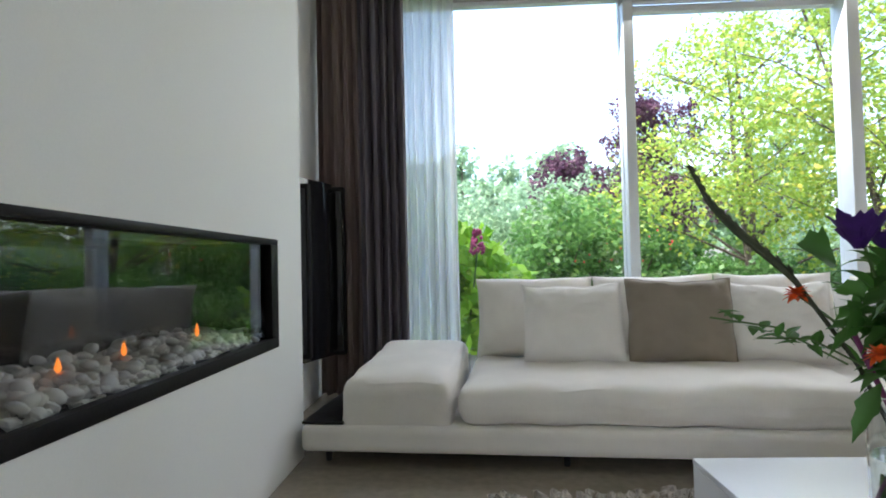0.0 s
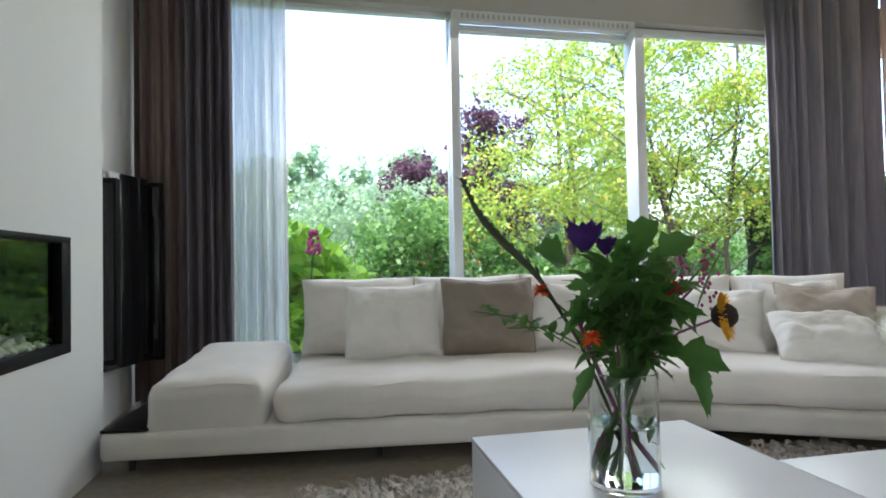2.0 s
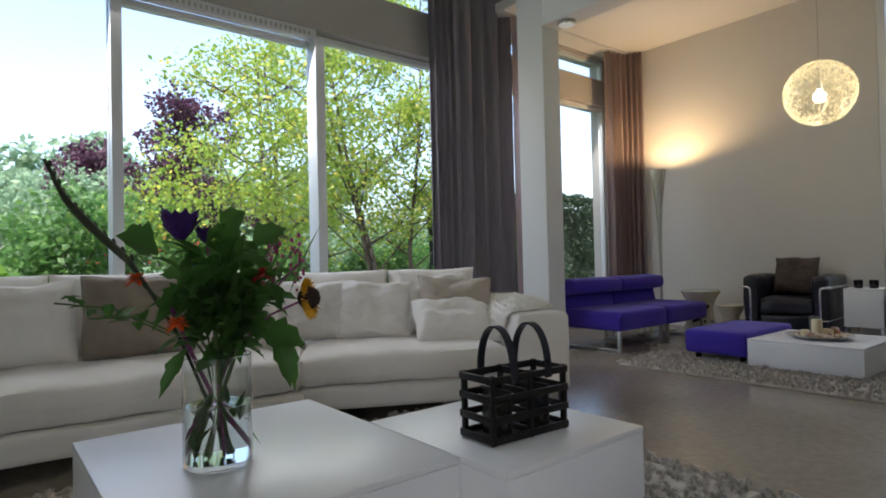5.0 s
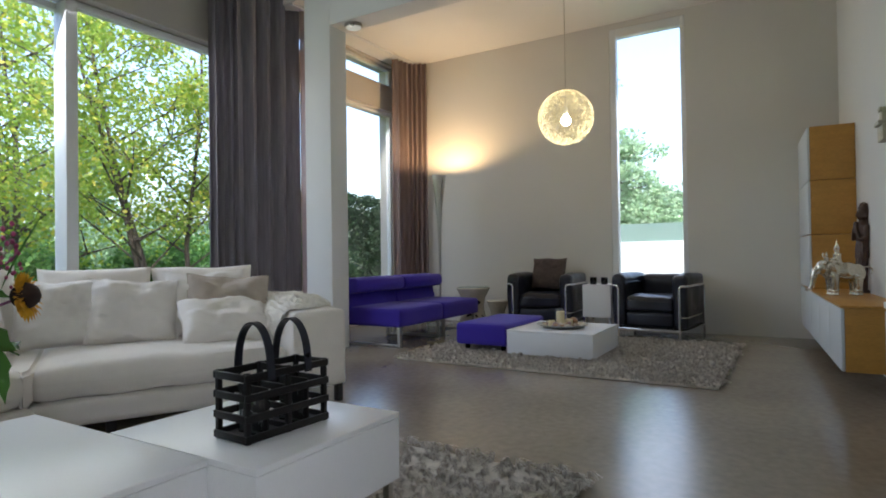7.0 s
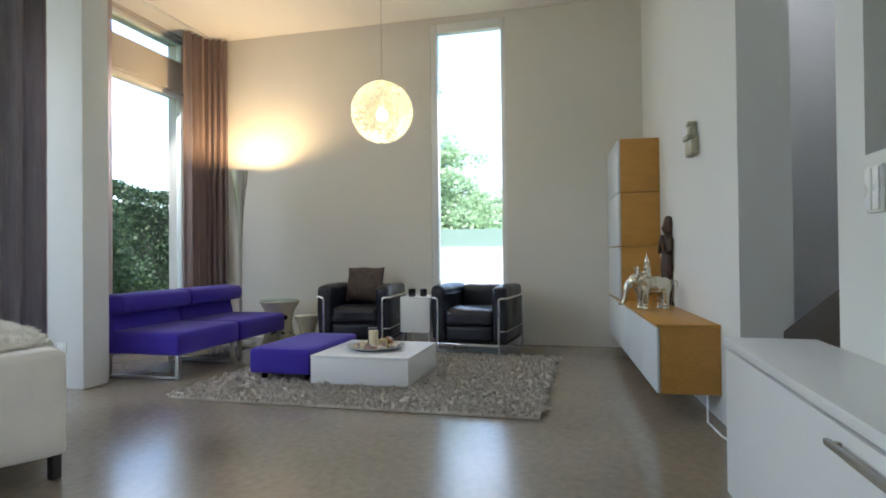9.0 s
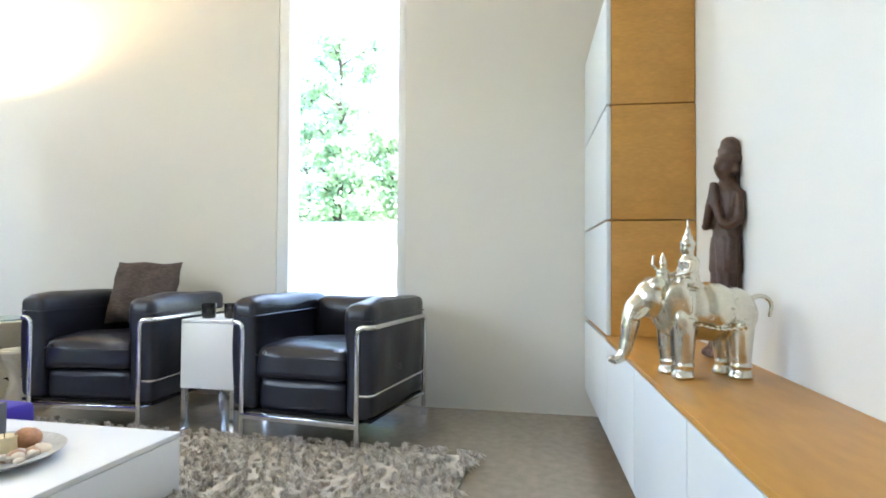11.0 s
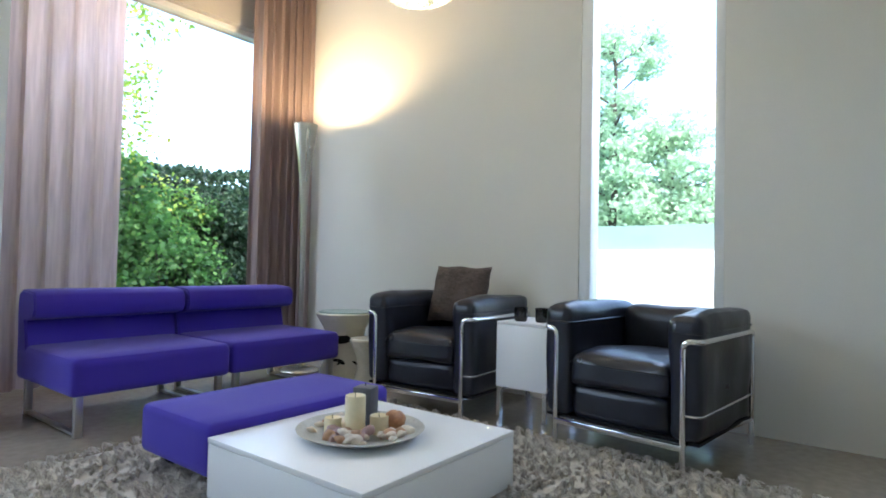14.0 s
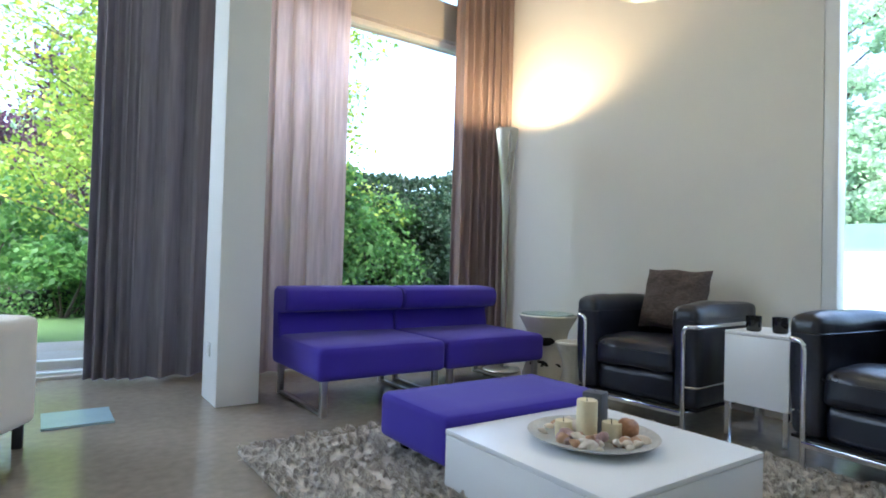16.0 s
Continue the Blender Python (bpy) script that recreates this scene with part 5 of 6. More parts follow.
SHELL_PINK = shader("rosy_sea_shell", (0.42, 0.28, 0.27), 0.5, vary=0.4, scale=50, fine=140, bump=0.2)
for k in range(7):
    bm = bmesh.new()
    if k % 3 == 0:
        lathe(bm, [(0, -1), (0.25, -0.8), (0.55, -0.2), (0.6, 0.15), (0.35, 0.5), (0.3, 0.6), (0.1, 0.9), (0, 1)], 10)
    else:
        ball(bm, (0, 0, 0), 1, 2, (1, 0.7, 0.4 + 0.08 * k))
        for v in bm.verts:
            v.co *= 1 + 0.12 * math.sin(math.atan2(v.co.y, v.co.x) * 9)
    me = bpy.data.meshes.new("sea_shell")
    bm.to_mesh(me)
    bm.free()
    me.materials.append(SHELL_TAN if k in (3, 5) else SHELL_PINK if k == 4 else SHELL)
    me.polygons.foreach_set("use_smooth", [True] * len(me.polygons))
    shells.append(me)
TAKEN = [(-0.02, 0.01, 0.036), (0.045, -0.045, 0.034), (-0.065, 0.075, 0.03), (0.075, 0.055, 0.05), (0.10, -0.07, 0.04)]
laid = 0
while laid < 62:
    an, rr, sz = r.uniform(0, 6.283), 0.172 * math.sqrt(r.random()), r.uniform(0.016, 0.029)
    dx, dy = rr * math.cos(an), rr * math.sin(an)
    if any(math.hypot(dx - a, dy - b) < c + sz * 0.7 for a, b, c in TAKEN):
        continue
    ob = new("sea_shell", shells[laid % 7])
    kind_ = laid % 7
    ob.matrix_world = pose(PX + dx, PY + dy, PZ + 0.012 + sz * 0.5 + 0.03 * max(0, rr - 0.1) + (0.014 if laid % 3 == 2 and rr < 0.13 else 0), r.uniform(60, 120) if kind_ % 3 == 0 else r.uniform(-30, 30), r.uniform(-30, 30), r.uniform(0, 360)) @ Matrix.Scale(sz, 4)
    word = "tan" if kind_ in (3, 5) else "rosy brown" if kind_ == 4 else "pale cream"
    tagged(ob, "small " + word + " sea shell lying on the plate", "shell", "shells on the plate")
    laid += 1

# ---- cream side stools ----
cs = thing("round_side_table", "cream glazed hourglass side table with ovals blackened as openings", "side table", pose(6.66, 2.68, 0))
part("body", lathe(bmesh.new(), [(0, 0), (0.17, 0), (0.19, 0.01), (0.18, 0.05), (0.14, 0.16), (0.13, 0.25), (0.15, 0.36), (0.205, 0.455), (0.21, 0.47), (0.20, 0.478), (0, 0.478)], 40), CREAM_GLAZE, cs)
# Black ovals set on the solid body imitate the shade inside its openings.
for z, a in ((0.30, 215), (0.12, 235), (0.13, 200)):
    m = pose(0, 0, 0, 0, 0, a)
    bm = ball(bmesh.new(), m @ Vector((0.135, 0, z)), 0.05, 2, (0.25, 1.5, 0.7), pose(0, 0, 0, 0, 0, a))
    part("oval_shade", bm, BLACK_MATT, cs, "black oval imitating a shaded opening")
part("glass_top", lathe(bmesh.new(), [(0, 0.479), (0.19, 0.479), (0.19, 0.486), (0, 0.486)], 40), GREEN_GLASS, cs, "green tinted glass top")
s2 = part("stool", lathe(bmesh.new(), [(0, 0), (0.12, 0), (0.115, 0.03), (0.075, 0.15), (0.085, 0.22), (0.13, 0.33), (0.125, 0.34), (0, 0.335)], 36), CREAM_GLAZE)
s2.matrix_world = pose(6.50, 2.27, 0)
tagged(s2, "small cream glazed tapered stool", "stool")

# ---- ornaments on the oak cabinet ----
def cast(ob, voxel):
    """Melt the joined shapes of a cast or carved figure into one skin."""
    m = ob.modifiers.new("remesh", 'REMESH')
    m.mode, m.voxel_size, m.use_smooth_shade = 'VOXEL', voxel, True
    m = ob.modifiers.new("smooth", 'SMOOTH')
    m.factor, m.iterations = 0.5, 2
    return ob


bm = bmesh.new()
ball(bm, (0.02, 0, 0.30), 0.165, 4, (1.22, 0.70, 0.80))
ball(bm, (-0.11, 0, 0.31), 0.135, 4, (0.9, 0.78, 0.95))
ball(bm, (0.14, 0, 0.295), 0.135, 4, (0.85, 0.78, 0.95))
ball(bm, (-0.225, 0, 0.365), 0.088, 4, (0.95, 0.85, 1.08))
ball(bm, (-0.215, 0.03, 0.425), 0.045, 3)
ball(bm, (-0.215, -0.03, 0.425), 0.045, 3)
for x, y in ((-0.12, 0.062), (-0.105, -0.062), (0.14, 0.062), (0.155, -0.062)):
    tube(bm, rounded([(x, y, 0.28), (x - 0.004, y, 0.16), (x, y, 0.05), (x, y, 0.0)], 0.05, 6), lambda s: 0.058 - 0.016 * min(1, s * 1.5), 18)
    lathe(bm, [(0, 0), (0.048, 0), (0.051, 0.012), (0.045, 0.03), (0, 0.032)], 18, (x - 0.004, y, 0))
    lathe(bm, [(0, 0), (0.047, 0), (0.047, 0.012), (0, 0.012)], 18, (x, y, 0.055))
trunk = rounded([(-0.25, 0, 0.37), (-0.315, 0, 0.31), (-0.335, 0, 0.20), (-0.355, 0, 0.10), (-0.40, 0, 0.06), (-0.425, 0, 0.085)], 0.035, 6)
tube(bm, trunk, lambda s: 0.056 - 0.041 * s ** 0.8, 16)
for k in range(3, len(trunk) - 3, 2):
    ball(bm, trunk[k], 0.054 - 0.039 * (k / len(trunk)) ** 0.8, 2, (1, 1.06, 0.35))
tube(bm, rounded([(0.24, 0, 0.37), (0.29, 0, 0.385), (0.335, 0, 0.35), (0.32, 0, 0.28)], 0.03, 6), lambda s: 0.013 - 0.004 * s, 10)
for s in (-1, 1):
    tube(bm, rounded([(-0.26, s * 0.045, 0.32), (-0.31, s * 0.06, 0.27), (-0.345, s * 0.06, 0.285)], 0.02, 5), lambda q: 0.014 - 0.007 * q, 10)
    ball(bm, (-0.145, s * 0.098, 0.345), 0.088, 3, (0.72, 0.15, 1.05), pose(0, 0, 0, s * -8, 0, s * 14))
    ball(bm, (-0.13, s * 0.104, 0.27), 0.045, 3, (0.6, 0.2, 1.2))
# blanket with a raised rim, hanging over both flanks
ball(bm, (0.045, 0, 0.305), 0.168, 4, (0.72, 0.76, 0.84))
for s in (-1, 1):
    for k in range(9):
        ball(bm, (-0.055 + k * 0.025, s * 0.126, 0.25 - 0.018 * math.sin(k / 8 * math.pi)), 0.011, 2)
# rider with a tiered crown, and the driver before him
lathe(bm, [(0, 0.42), (0.062, 0.42), (0.052, 0.45), (0.042, 0.50), (0.048, 0.545), (0.03, 0.565), (0.022, 0.575), (0, 0.575)], 20, (-0.055, 0, 0))
ball(bm, (-0.06, 0, 0.60), 0.033, 3, (1, 0.92, 1.15))
lathe(bm, [(0, 0.615), (0.036, 0.618), (0.034, 0.635), (0.025, 0.64), (0.024, 0.66), (0.015, 0.665), (0.013, 0.69), (0.006, 0.70), (0.004, 0.745), (0, 0.75)], 16, (-0.058, 0, 0))
for s in (-1, 1):
    tube(bm, rounded([(-0.055, s * 0.046, 0.545), (-0.075, s * 0.068, 0.49), (-0.125, s * 0.03, 0.475)], 0.02, 5), 0.0135, 10)
    tube(bm, rounded([(-0.05, s * 0.035, 0.44), (-0.115, s * 0.075, 0.445), (-0.12, s * 0.09, 0.37)], 0.025, 5), 0.021, 10)
lathe(bm, [(0, 0.42), (0.038, 0.42), (0.028, 0.47), (0.030, 0.495), (0.014, 0.51), (0.021, 0.53), (0.014, 0.55), (0.004, 0.58), (0, 0.59)], 16, (-0.175, 0, 0))
tube(bm, [(-0.18, 0.03, 0.49), (-0.21, 0.035, 0.52), (-0.205, 0.035, 0.57)], 0.009, 8)
el = cast(part("elephant_statue", bm, SILVER), 0.0055)
el.matrix_world = pose(5.40, -1.035, 0.548, 0, 0, -78) @ Matrix.Diagonal((0.56, 0.57, 0.55, 1))
tagged(el, "polished silver elephant statue with a rider on oak top", "statue")

bm = bmesh.new()
rings = []
for z, a, d in ((0.03, 0.062, 0.05), (0.12, 0.055, 0.046), (0.30, 0.058, 0.05), (0.45, 0.066, 0.054), (0.52, 0.058, 0.048), (0.62, 0.070, 0.054), (0.69, 0.072, 0.050), (0.725, 0.040, 0.036), (0.75, 0.026, 0.026)):
    fold = 0.10 if z < 0.5 else 0.03
    rings.append([bm.verts.new((math.cos(t * math.pi / 18) * a * (1 + fold * math.sin(t * 1.75 + z * 5)), math.sin(t * math.pi / 18) * d * (1 + fold * math.sin(t * 1.75 + z * 5)), z)) for t in range(36)])
for p, q in zip(rings, rings[1:]):
    for k in range(36):
        bm.faces.new((p[k], p[(k + 1) % 36], q[(k + 1) % 36], q[k]))
bm.faces.new(rings[0][::-1])
bm.faces.new(rings[-1])
ball(bm, (0, 0.012, 0.795), 0.05, 3, (0.82, 0.9, 1.2))
ball(bm, (0, 0.058, 0.79), 0.013, 2, (0.8, 1, 1.4))
lathe(bm, [(0, 0.81), (0.052, 0.815), (0.056, 0.835), (0.046, 0.845), (0.049, 0.87), (0.036, 0.885), (0.036, 0.91), (0.015, 0.925), (0, 0.928)], 24, (0, -0.008, 0))
tube(bm, rounded([(0, -0.03, 0.88), (0, -0.062, 0.78), (0, -0.058, 0.60), (0, -0.05, 0.5)], 0.05, 6), lambda s: 0.042 - 0.012 * s, 14)
for s in (-1, 1):
    tube(bm, rounded([(s * 0.066, 0, 0.69), (s * 0.092, 0.02, 0.56), (s * 0.045, 0.062, 0.54), (s * 0.010, 0.075, 0.65), (0, 0.068, 0.725)], 0.035, 6), lambda q: 0.022 - 0.006 * q, 12)
    ball(bm, (s * 0.048, 0, 0.785), 0.018, 2, (0.5, 0.8, 1.5))
    ball(bm, (s * 0.034, 0.035, 0.02), 0.035, 3, (0.8, 1.3, 0.6))
for k in range(12):
    tube(bm, [(math.cos(k * 0.524) * 0.062, math.sin(k * 0.524) * 0.050, 0.50), (math.cos(k * 0.524 + 0.2) * 0.064, math.sin(k * 0.524 + 0.2) * 0.055, 0.36)], 0.006, 6)
lathe(bm, [(0, 0), (0.075, 0), (0.07, 0.03), (0, 0.035)], 24)
for v in bm.verts:
    v.co += Vector((1, 1, 0.4)) * 0.005 * noise.noise(v.co * 34)
fg = cast(part("carved_figure", bm, DARK_WOOD), 0.0055)
fg.matrix_world = pose(5.74, -1.175, 0.548, 2, 0, 28) @ Matrix.Scale(0.75, 4)
tagged(fg, "tall dark carved wooden figure standing against the wall", "statue")

wp = thing("wall_plaque", "small stepped brass relief hung on the white wall", "plaque", SKEW @ pose(4.95, -1.144, 1.58))
part("plate", bx(-0.08, 0.08, 0.002, 0.05, 0.0, 0.10, bevel=0.008), BRASS_PLATE, wp)
part("roof", bx(-0.065, 0.065, 0.002, 0.07, 0.10, 0.13, bevel=0.006), BRASS_PLATE, wp)
part("upper_tier", bx(-0.04, 0.04, 0.002, 0.045, 0.13, 0.19, bevel=0.006), BRASS_PLATE, wp)
part("ridge", bx(-0.03, 0.03, 0.002, 0.055, 0.19, 0.22, bevel=0.006), BRASS_PLATE, wp)
sw = thing("light_switch", "white double light switch on the plaster wall", "switch", pose(2.60, YB + 0.001, 1.09))
part("plate", bx(-0.04, 0.04, 0, 0.008, -0.04, 0.075, bevel=0.002), SWITCH, sw)
for x in (-0.034, 0.002):
    part("rocker", bx(x, x + 0.032, 0.0085, 0.013, -0.034, 0.069, bevel=0.002), SWITCH, sw)
cable = part("cable", tube(bmesh.new(), [(4.55, YB + 0.03, 0.30), (4.50, YB + 0.04, 0.10), (4.44, YB + 0.05, 0.012), (4.2, YB + 0.03, 0.010), (4.0, YB - 0.02, 0.010)], 0.006, 8), SWITCH)
tagged(cable, "white cable running along the foot of the wall", "cable")

so_ = thing("wall_socket", "white wall socket low on the pier", "socket", pose(4.4265, 3.18, 0.26))
part("plate", bx(-0.008, 0, -0.04, 0.04, 0, 0.08, bevel=0.002), SWITCH, so_)
part("insert", cyl(bmesh.new(), (-0.0085, 0, 0.04), (-0.0115, 0, 0.04), 0.022, seg=20), SWITCH, so_)

# ---- stairs behind the wall ----
stairs = thing("staircase", "dark wooden staircase rising behind the wall", "stairs", kind="structure")
for i in range(5):
    x = 5.25 - i * 0.42
    part("tread", bx(x - 0.44, x, -2.34, -1.56, 0.125 + i * 0.165, 0.165 + i * 0.165, bevel=0.004), STAIR_WOOD, stairs)
    part("riser", bx(x - 0.02, x - 0.005, -2.34, -1.56, i * 0.165, 0.125 + i * 0.165), STAIR_WOOD, stairs, smooth=False)
bm = bmesh.new()
pr = [(5.30, 0.0), (5.30, 0.12), (2.97, 1.02), (2.97, 0.0)]
a = [bm.verts.new((x, -1.555, z)) for x, z in pr]
b = [bm.verts.new((x, -1.525, z)) for x, z in pr]
bm.faces.new(a)
bm.faces.new(b[::-1])
for k in range(4):
    bm.faces.new((a[k], b[k], b[(k + 1) % 4], a[(k + 1) % 4]))
bmesh.ops.recalc_face_normals(bm, faces=bm.faces[:])
part("stringer", bm, STAIR_WOOD, stairs, smooth=False)

# ---- wall speakers and screen beside the fireplace ----
for x0, x1, y, z0, z1, lab in ((-1.26, -1.145, 3.20, 0.40, 1.46, "slim black wall speaker beside a flat screen"), (-1.19, -1.058, 3.78, 0.335, 1.515, "slim black wall speaker with a bright edge by the curtain")):
    spk = thing("wall_speaker", lab, "speaker", pose(0, y, z0), "wall speakers")
    part("cabinet", bx(x0, x1, 0, 0.07, 0, z1 - z0, bevel=0.006), BLACK_MATT, spk)
    part("grille", bx(x0 + 0.012, x1 - 0.012, -0.006, -0.001, 0.03, z1 - z0 - 0.03, bevel=0.002), BLACK_GLOSS, spk)
    part("edge_strip", bx(x0 - 0.018, x0 - 0.001, -0.002, 0.05, 0.0, z1 - z0, bevel=0.001), STEEL, spk, "steel edge strip")
    part("bracket", bx(-1.30, x0 - 0.018, 0.02, 0.05, 0.5, 0.6), DARK_STEEL, spk, smooth=False)
ws_ = thing("wall_screen", "black flat screen on a wall bracket", "television", pose(-1.205, 3.52, 0.345, 0, 0, 72))
part("panel", bx(-0.215, 0.215, -0.02, 0.02, 0, 1.18, bevel=0.006), BLACK_GLOSS, ws_)
part("bracket", bx(-0.05, 0.05, 0.021, 0.085, 0.5, 0.62), DARK_STEEL, ws_, smooth=False)

mat_glass = slab("threshold_mat", 3.64, 3.94, 2.94, 3.25, 0.001, 0.012, MAT_BLUE, label="bluish glass floor plate at the garden door", category="mat")

# ---- garden ----
slab("ground", -400, 400, 4.425, 900, -0.4, -0.06, GRASS, label="green lawn reaching to the horizon", category="lawn")
slab("ground_east", 7.41, 400, -300, 4.42, -0.4, -0.07, GRASS, label="green lawn beside the house", category="lawn")
slab("ground_south", -300, 7.40, -300, -4.21, -0.4, -0.07, GRASS, label="green lawn behind the house", category="lawn")
pave = thing("pavement", "grey slab terrace along the garden front", "paving", kind="structure")
bm = bx(0, 0.594, 0, 0.594, -0.055, -0.02, bevel=0.004)
tile = part("paving_slab", bm, PAVING, pave)
tile.location = (-0.8, 4.45, 0)
for k in range(1, 42):
    ob = new("paving_slab", tile.data)
    ob.parent = pave
    ob.location = (-0.8 + (k % 14) * 0.60, 4.45 + (k // 14) * 0.60, RNG.uniform(-0.002, 0.002))


def foliage(blobs, n, size, material, seed, parent, name="crown", hang=0.3):
    """Many small leaves scattered through round clumps."""
    r = random.Random(seed)
    vs, fs = [], []
    tot = sum(b[3] ** 2 for b in blobs)
    for bx_, by, bz, br in blobs:
        for _ in range(int(n * br * br / tot)):
            d = Vector((r.gauss(0, 1), r.gauss(0, 1), r.gauss(0, 1))).normalized()
            rr = br * (r.random() ** 0.45)
            p = Vector((bx_, by, bz)) + Vector((d.x * rr, d.y * rr, d.z * rr * 0.85))
            p += Vector((noise.noise(p * 1.7), noise.noise(p * 1.7 + Vector((9, 0, 0))), noise.noise(p * 1.7 + Vector((0, 9, 0))))) * br * 0.35
            a, b = Vector((r.gauss(0, 1), r.gauss(0, 1), r.gauss(0, 0.6) - hang)).normalized(), Vector((r.gauss(0, 1), r.gauss(0, 1), r.gauss(0, 1)))
            s = a.cross(b).normalized()
            L2 = size * r.uniform(0.6, 1.4)
            k = len(vs)
            vs += [p, p + a * L2 * 0.5 + s * L2 * 0.33, p + a * L2, p + a * L2 * 0.5 - s * L2 * 0.33]
            fs.append((k, k + 1, k + 2, k + 3))
    me = bpy.data.meshes.new(name)
    me.from_pydata(vs, [], fs)
    me.materials.append(material)
    ob = new(name, me)
    ob.parent = parent
    return ob


def tree(name, x, y, h, crown, leaves, size, material, seed, label, lean=(0, 0), trunks=1, limbs=9, cat="tree", thick=0.09, low=0.28):
    """A tapered trunk that forks into limbs, each limb ending in clumps of leaves."""
    r = random.Random(seed)
    ob = thing(name, label, cat, pose(x, y, -0.06))
    blobs = []
    bm = bmesh.new()
    for k in range(trunks):
        b0 = Vector((r.uniform(-0.25, 0.25) * (k > 0), r.uniform(-0.2, 0.2) * (k > 0), 0))
        top = Vector((lean[0] + r.uniform(-0.5, 0.5) * k, lean[1] + r.uniform(-0.5, 0.5) * k, h * 0.8))
        pts = [b0.lerp(top, s) + Vector((r.uniform(-0.08, 0.08), r.uniform(-0.08, 0.08), 0)) * (s > 0) for s in (0, 0.2, 0.4, 0.6, 0.8, 1)]
        tube(bm, pts, lambda s: thick * (1 - 0.8 * s), 9)
        for i in range(limbs):
            s = low + (0.98 - low) * i / limbs
            j = min(int(s * 5), 4)
            root = pts[j].lerp(pts[j + 1], s * 5 - j)
            an = i * 2.4 + k + r.uniform(-0.4, 0.4)
            reach = crown * (1.1 - 0.55 * s) * r.uniform(0.75, 1.15)
            tip = root + Vector((math.cos(an) * reach, math.sin(an) * reach, reach * r.uniform(0.25, 0.75)))
            mid = root.lerp(tip, 0.5) + Vector((r.uniform(-0.12, 0.12), r.uniform(-0.12, 0.12), 0.1))
            tube(bm, [root, mid, tip], lambda q: thick * 0.42 * (1 - s * 0.5) * (1 - 0.75 * q), 6)
            for q in range(2):
                t2 = mid + Vector((r.uniform(-1, 1), r.uniform(-1, 1), r.uniform(0, 0.9))) * reach * 0.45
                tube(bm, [mid, mid.lerp(t2, 0.5) + Vector((0, 0, 0.05)), t2], lambda z: thick * 0.2 * (1 - 0.7 * z), 5)
                blobs.append((*t2, reach * r.uniform(0.20, 0.34)))
            blobs += [(*tip, reach * r.uniform(0.25, 0.42)), (*mid, reach * r.uniform(0.15, 0.25))]
        blobs.append((*top, crown * 0.42))
    part("trunk", bm, BARK, ob, "branching trunk")
    foliage(blobs, leaves, size, material, seed, ob)
    return ob


tree("garden_tree", 5.75, 6.95, 7.0, 1.5, 11500, 0.064, LEAF_TREE, 3, "slender tree with yellow-green autumn leaves", (0.2, 0), 1, 20, thick=0.042, low=0.14)
tree("garden_tree", 5.15, 7.0, 5.9, 1.7, 14500, 0.064, LEAF_TREE, 4, "leaning tree with lime green autumn leaves", (-1.1, 0.3), 2, 15, thick=0.045, low=0.14)
tree("garden_tree", 5.0, 10.4, 6.2, 2.2, 12500, 0.085, LEAF_TREE, 5, "broad tree with green and yellow leaves", (-0.3, 0), 2, 12, thick=0.08, low=0.12)
tree("plum_tree", 4.2, 14.0, 5.6, 1.6, 11000, 0.10, LEAF_PLUM, 6, "small tree with dark plum leaves", (0, 0), 2, 8)
tree("plum_tree", 2.9, 16.0, 4.4, 1.5, 5000, 0.13, LEAF_PLUM, 16, "small tree with dull plum leaves", (0, 0), 2, 8)


def shrub(name, x, y, w, d, h, n, size, material, seed, label, cat="shrub"):
    r = random.Random(seed)
    ob = thing(name, label, cat, pose(x, y, -0.06))
    blobs = []
    for k in range(14):
        a, q = r.uniform(0, 6.28), r.random() ** 0.5
        z = h * r.uniform(0.25, 0.85)
        blobs.append((math.cos(a) * w * 0.42 * q, math.sin(a) * d * 0.42 * q, z, 0.26 * min(w, h) * r.uniform(0.7, 1.2)))
    bm = bmesh.new()
    for b in blobs[:7]:
        tube(bm, [(b[0] * 0.1, b[1] * 0.1, 0), (b[0] * 0.6, b[1] * 0.6, b[2] * 0.5), b[:3]], lambda s: 0.02 * (1 - 0.6 * s), 5)
    part("stems", bm, BARK, ob)["kind"] = "stuff"
    foliage(blobs, n, size, material, seed, ob, "foliage")
    return ob


hb = shrub("hydrangea_bush", -0.35, 6.3, 1.6, 1.2, 1.55, 2200, 0.17, LEAF_LIME, 31, "lime green large-leaved bush with magenta flower heads")
FH = Vector((0.25, -0.62, 1.12))
r = random.Random(8)
bm = bmesh.new()
for i in range(60):
    z = r.uniform(0, 0.24)
    an = r.uniform(0, 6.28)
    ball(bm, FH + Vector((math.cos(an) * 0.075 * (1 - z * 2.6), math.sin(an) * 0.075 * (1 - z * 2.6), z)), 0.022, 1)
part("blossom", bm, PINK_PETAL, hb, "magenta flower cone")
part("stalk", tube(bmesh.new(), [FH + Vector((0, 0, 0.05)), FH + Vector((-0.05, 0.15, -0.4)), FH + Vector((-0.15, 0.4, -1.1))], 0.010, 6), STEM, hb)
shrub("shrub", 0.9, 9.6, 2.6, 1.6, 2.1, 5200, 0.10, LEAF_GREEN, 32, "dense mid-green garden shrub")
shrub("shrub", 2.6, 10.8, 2.4, 1.5, 1.9, 4200, 0.10, LEAF_GREEN, 33, "dense green garden shrub with red berries")
shrub("shrub", -1.8, 10.5, 3.0, 1.8, 2.6, 4500, 0.11, LEAF_GREEN, 34, "tall green garden shrub")
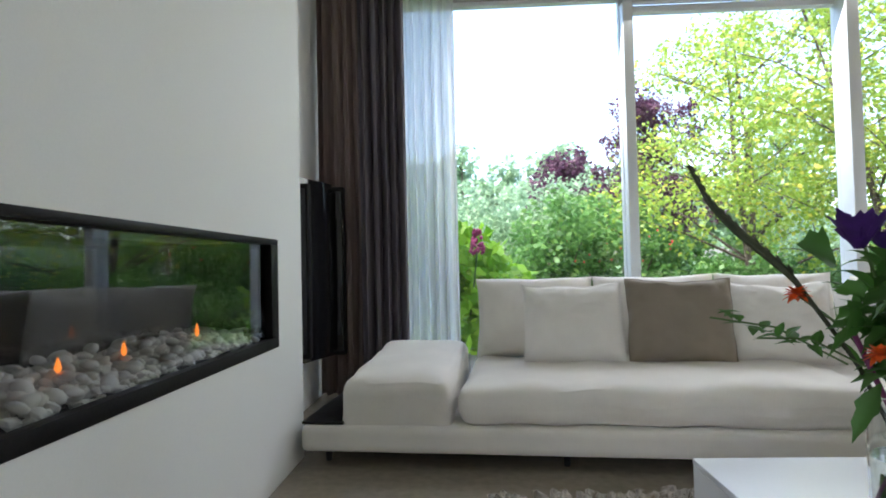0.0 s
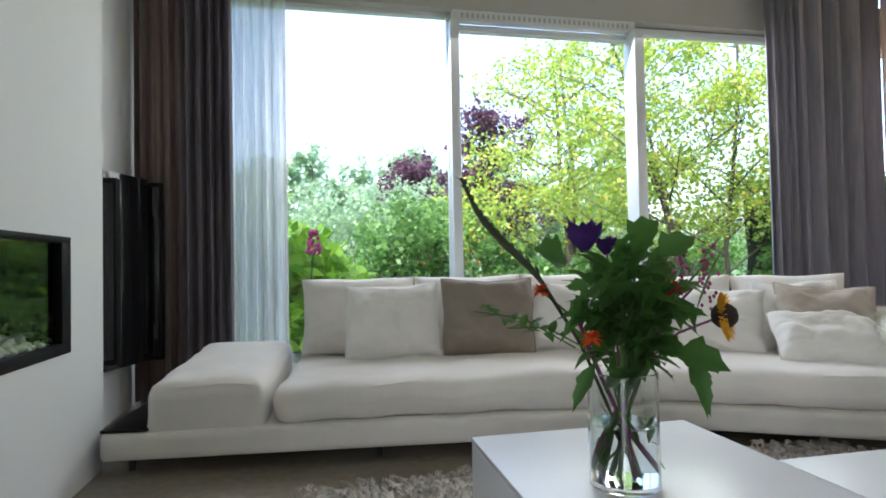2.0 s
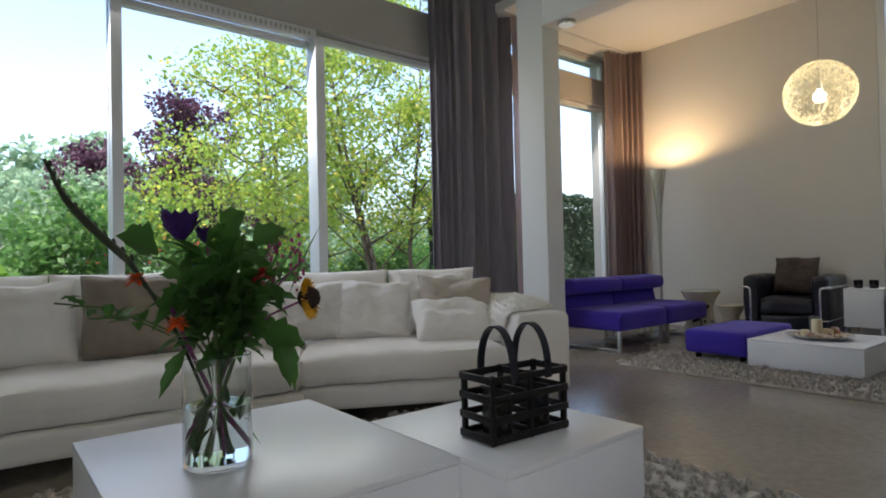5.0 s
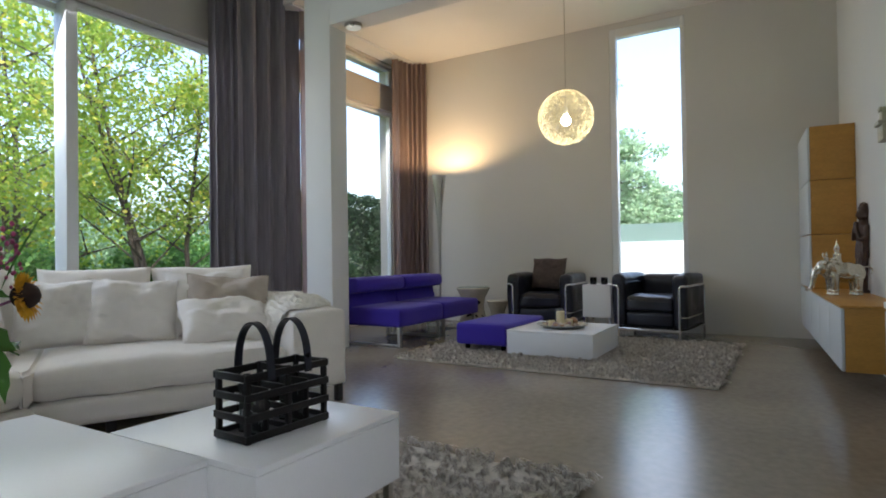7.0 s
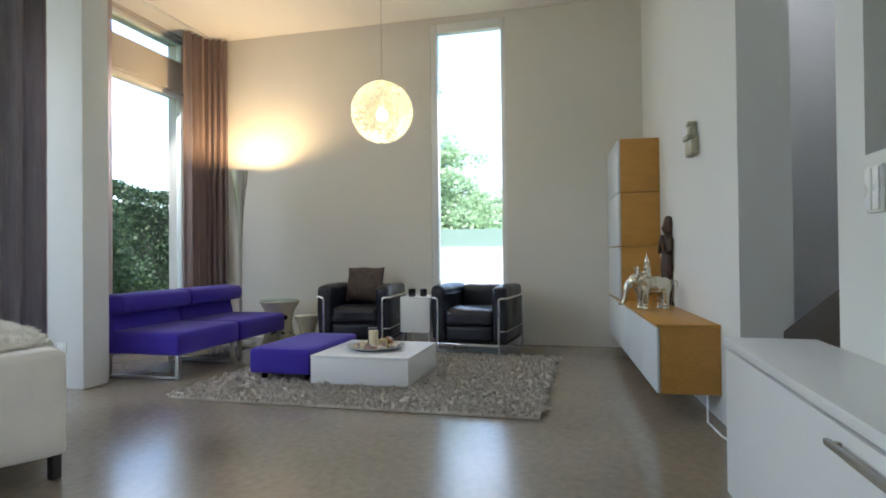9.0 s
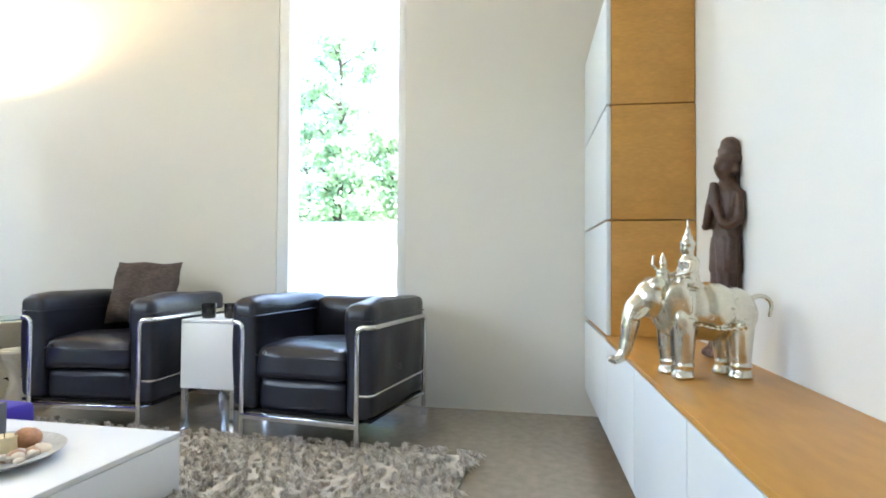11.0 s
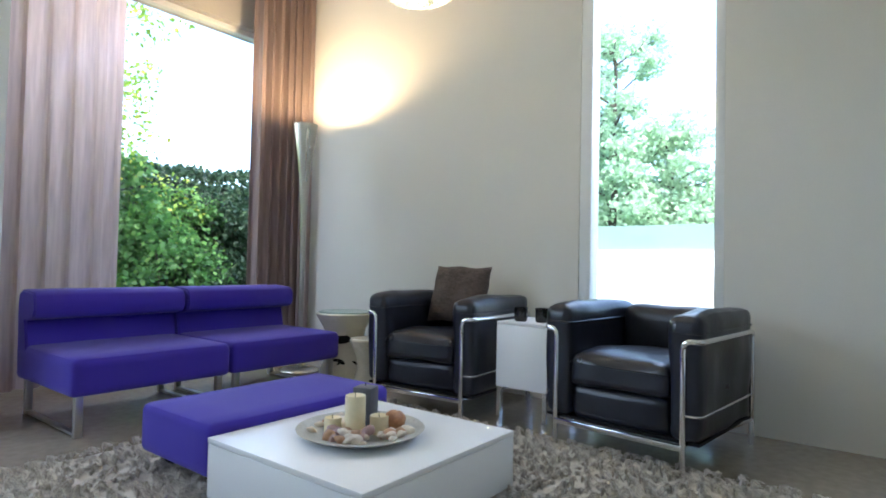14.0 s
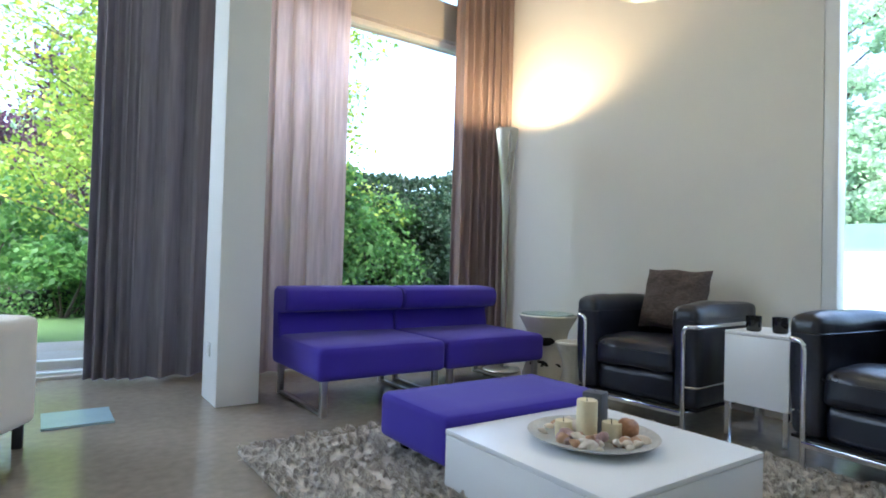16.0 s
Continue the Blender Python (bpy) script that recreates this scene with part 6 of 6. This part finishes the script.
shrub("shrub", 1.2, 14.0, 4.0, 2.0, 3.2, 7000, 0.11, LEAF_HAZED, 35, "broad garden shrub with haze-paled green leaves")
shrub("shrub", -3.0, 15.0, 4.0, 2.0, 3.6, 4500, 0.14, LEAF_GREEN, 36, "large green garden shrub")
for x, y, w, h, m_ in ((6.2, 14.5, 3.4, 1.9, LEAF_GREEN), (9.0, 15.5, 3.6, 2.2, LEAF_HAZED), (12.0, 16.5, 4.0, 2.4, LEAF_GREEN), (15.5, 17.5, 4.5, 2.6, LEAF_HAZED)):
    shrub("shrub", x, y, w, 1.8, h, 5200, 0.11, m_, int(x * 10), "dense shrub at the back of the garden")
shrub("shrub", 3.9, 9.0, 1.8, 1.2, 1.2, 3000, 0.09, LEAF_GREEN, 37, "low green garden shrub")
shrub("shrub", 7.6, 11.0, 3.4, 1.4, 1.5, 4500, 0.10, LEAF_GREEN, 38, "low leafy shrub under the trees")
shrub("shrub", 6.75, 6.95, 1.0, 0.8, 2.35, 2600, 0.09, LEAF_GREEN, 39, "feathery light green shrub beside the hedge")
shrub("shrub", 7.45, 6.85, 1.5, 0.7, 1.95, 5200, 0.075, LEAF_GREEN, 43, "loose light green shrub growing in the hedge")
shrub("shrub", 8.5, 6.9, 1.6, 0.7, 2.1, 6000, 0.07, LEAF_DARK, 44, "dark ivy hanging over the hedge")
shrub("shrub", 3.0, 12.6, 3.5, 2.0, 2.4, 5200, 0.12, LEAF_GREEN, 40, "broad green garden shrub")
bm = bmesh.new()
r = random.Random(9)
for i in range(20):
    ball(bm, (r.uniform(1.2, 3.2), r.uniform(8.9, 10.0), r.uniform(0.9, 1.5)), 0.017, 1)
tagged(part("berries", bm, RED_PETAL), "red berries scattered in the shrubs", "berries", kind="stuff")


def hedge(name, x0, x1, y0, y1, h, n, size, material, seed, label):
    """A clipped hedge: leaves fill its outer layer over a solid core, coloured near black as inner shade."""
    r = random.Random(seed)
    ob = thing(name, label, "hedge", pose(0, 0, -0.06))
    part("core", soft(x1 - x0 - 0.3, y1 - y0 - 0.3, h - 0.25, 0.1, 0, 0.08, 9, seed), shader("hedge_inner_shade", (0.012, 0.018, 0.010), 0.9, bump=0.5), ob).matrix_basis = pose((x0 + x1) / 2, (y0 + y1) / 2, 0)
    vs, fs = [], []
    for _ in range(n):
        f = r.random()
        x, z = r.uniform(x0, x1), r.uniform(0.0, h)
        y = y0 + 0.16 * r.random()
        if f < 0.2:
            y, z = r.uniform(y0, y1), h - 0.12 * r.random()
        p = Vector((x, y, z))
        lump = noise.noise(p * 1.6 + Vector((seed, 0, 0)))
        p.y -= lump * 0.22
        p.z += (noise.noise(Vector((x * 1.9, seed, 0))) * 0.20 + lump * 0.1) * (z / h)
        a, b = Vector((r.gauss(0, 1), r.gauss(-0.5, 0.6), r.gauss(-0.3, 0.8))).normalized(), Vector((r.gauss(0, 1), r.gauss(0, 1), r.gauss(0, 1)))
        s = a.cross(b).normalized()
        q = size * r.uniform(0.6, 1.4)
        k = len(vs)
        vs += [p, p + a * q * 0.5 + s * q * 0.38, p + a * q, p + a * q * 0.5 - s * q * 0.38]
        fs.append((k, k + 1, k + 2, k + 3))
    me = bpy.data.meshes.new("leafage")
    me.from_pydata(vs, [], fs)
    me.materials.append(material)
    lf = new("leafage", me)
    lf.parent = ob
    return ob


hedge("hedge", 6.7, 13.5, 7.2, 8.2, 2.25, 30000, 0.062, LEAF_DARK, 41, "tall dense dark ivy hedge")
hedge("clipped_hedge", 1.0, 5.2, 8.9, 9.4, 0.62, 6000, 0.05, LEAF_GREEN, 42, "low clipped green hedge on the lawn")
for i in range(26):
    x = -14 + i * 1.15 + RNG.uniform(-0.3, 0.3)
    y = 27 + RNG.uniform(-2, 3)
    tree("far_tree", x, y, RNG.uniform(5.6, 8.2), 2.0, 1500, 0.30, LEAF_HAZED, 60 + i, "distant treeline tree with haze mixed into its green", (0, 0), 1, 8, thick=0.12)
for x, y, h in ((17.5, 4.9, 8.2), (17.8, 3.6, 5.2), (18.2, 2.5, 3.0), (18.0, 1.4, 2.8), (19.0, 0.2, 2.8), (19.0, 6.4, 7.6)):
    tree("street_tree", x, y, h, 1.6, 12000, 0.12, LEAF_HAZED_PALE, int(x * 7 + h * 3), "conical green tree beyond the white wall", (0, 0), 1, 20, thick=0.12, low=0.18)
slab("garden_wall", 11.9, 12.1, -12, 6.9, -0.07, 1.10, RENDER_WHITE, label="white rendered garden wall", category="garden wall")
slab("wall_coping", 11.93, 12.07, -12, 6.9, 1.101, 1.45, COPING, label="pale green glass screen on the garden wall", category="glass screen")
gt = thing("garden_table", "small white metal garden table on the lawn", "table", pose(3.95, 12.2, -0.06))
part("top", bx(-0.3, 0.3, -0.2, 0.2, 0.66, 0.69, bevel=0.005), FRAME, gt)
for x in (-0.26, 0.26):
    for y in (-0.16, 0.16):
        part("leg", cyl(bmesh.new(), (x, y, 0), (x, y, 0.66), 0.012, seg=8), FRAME, gt)
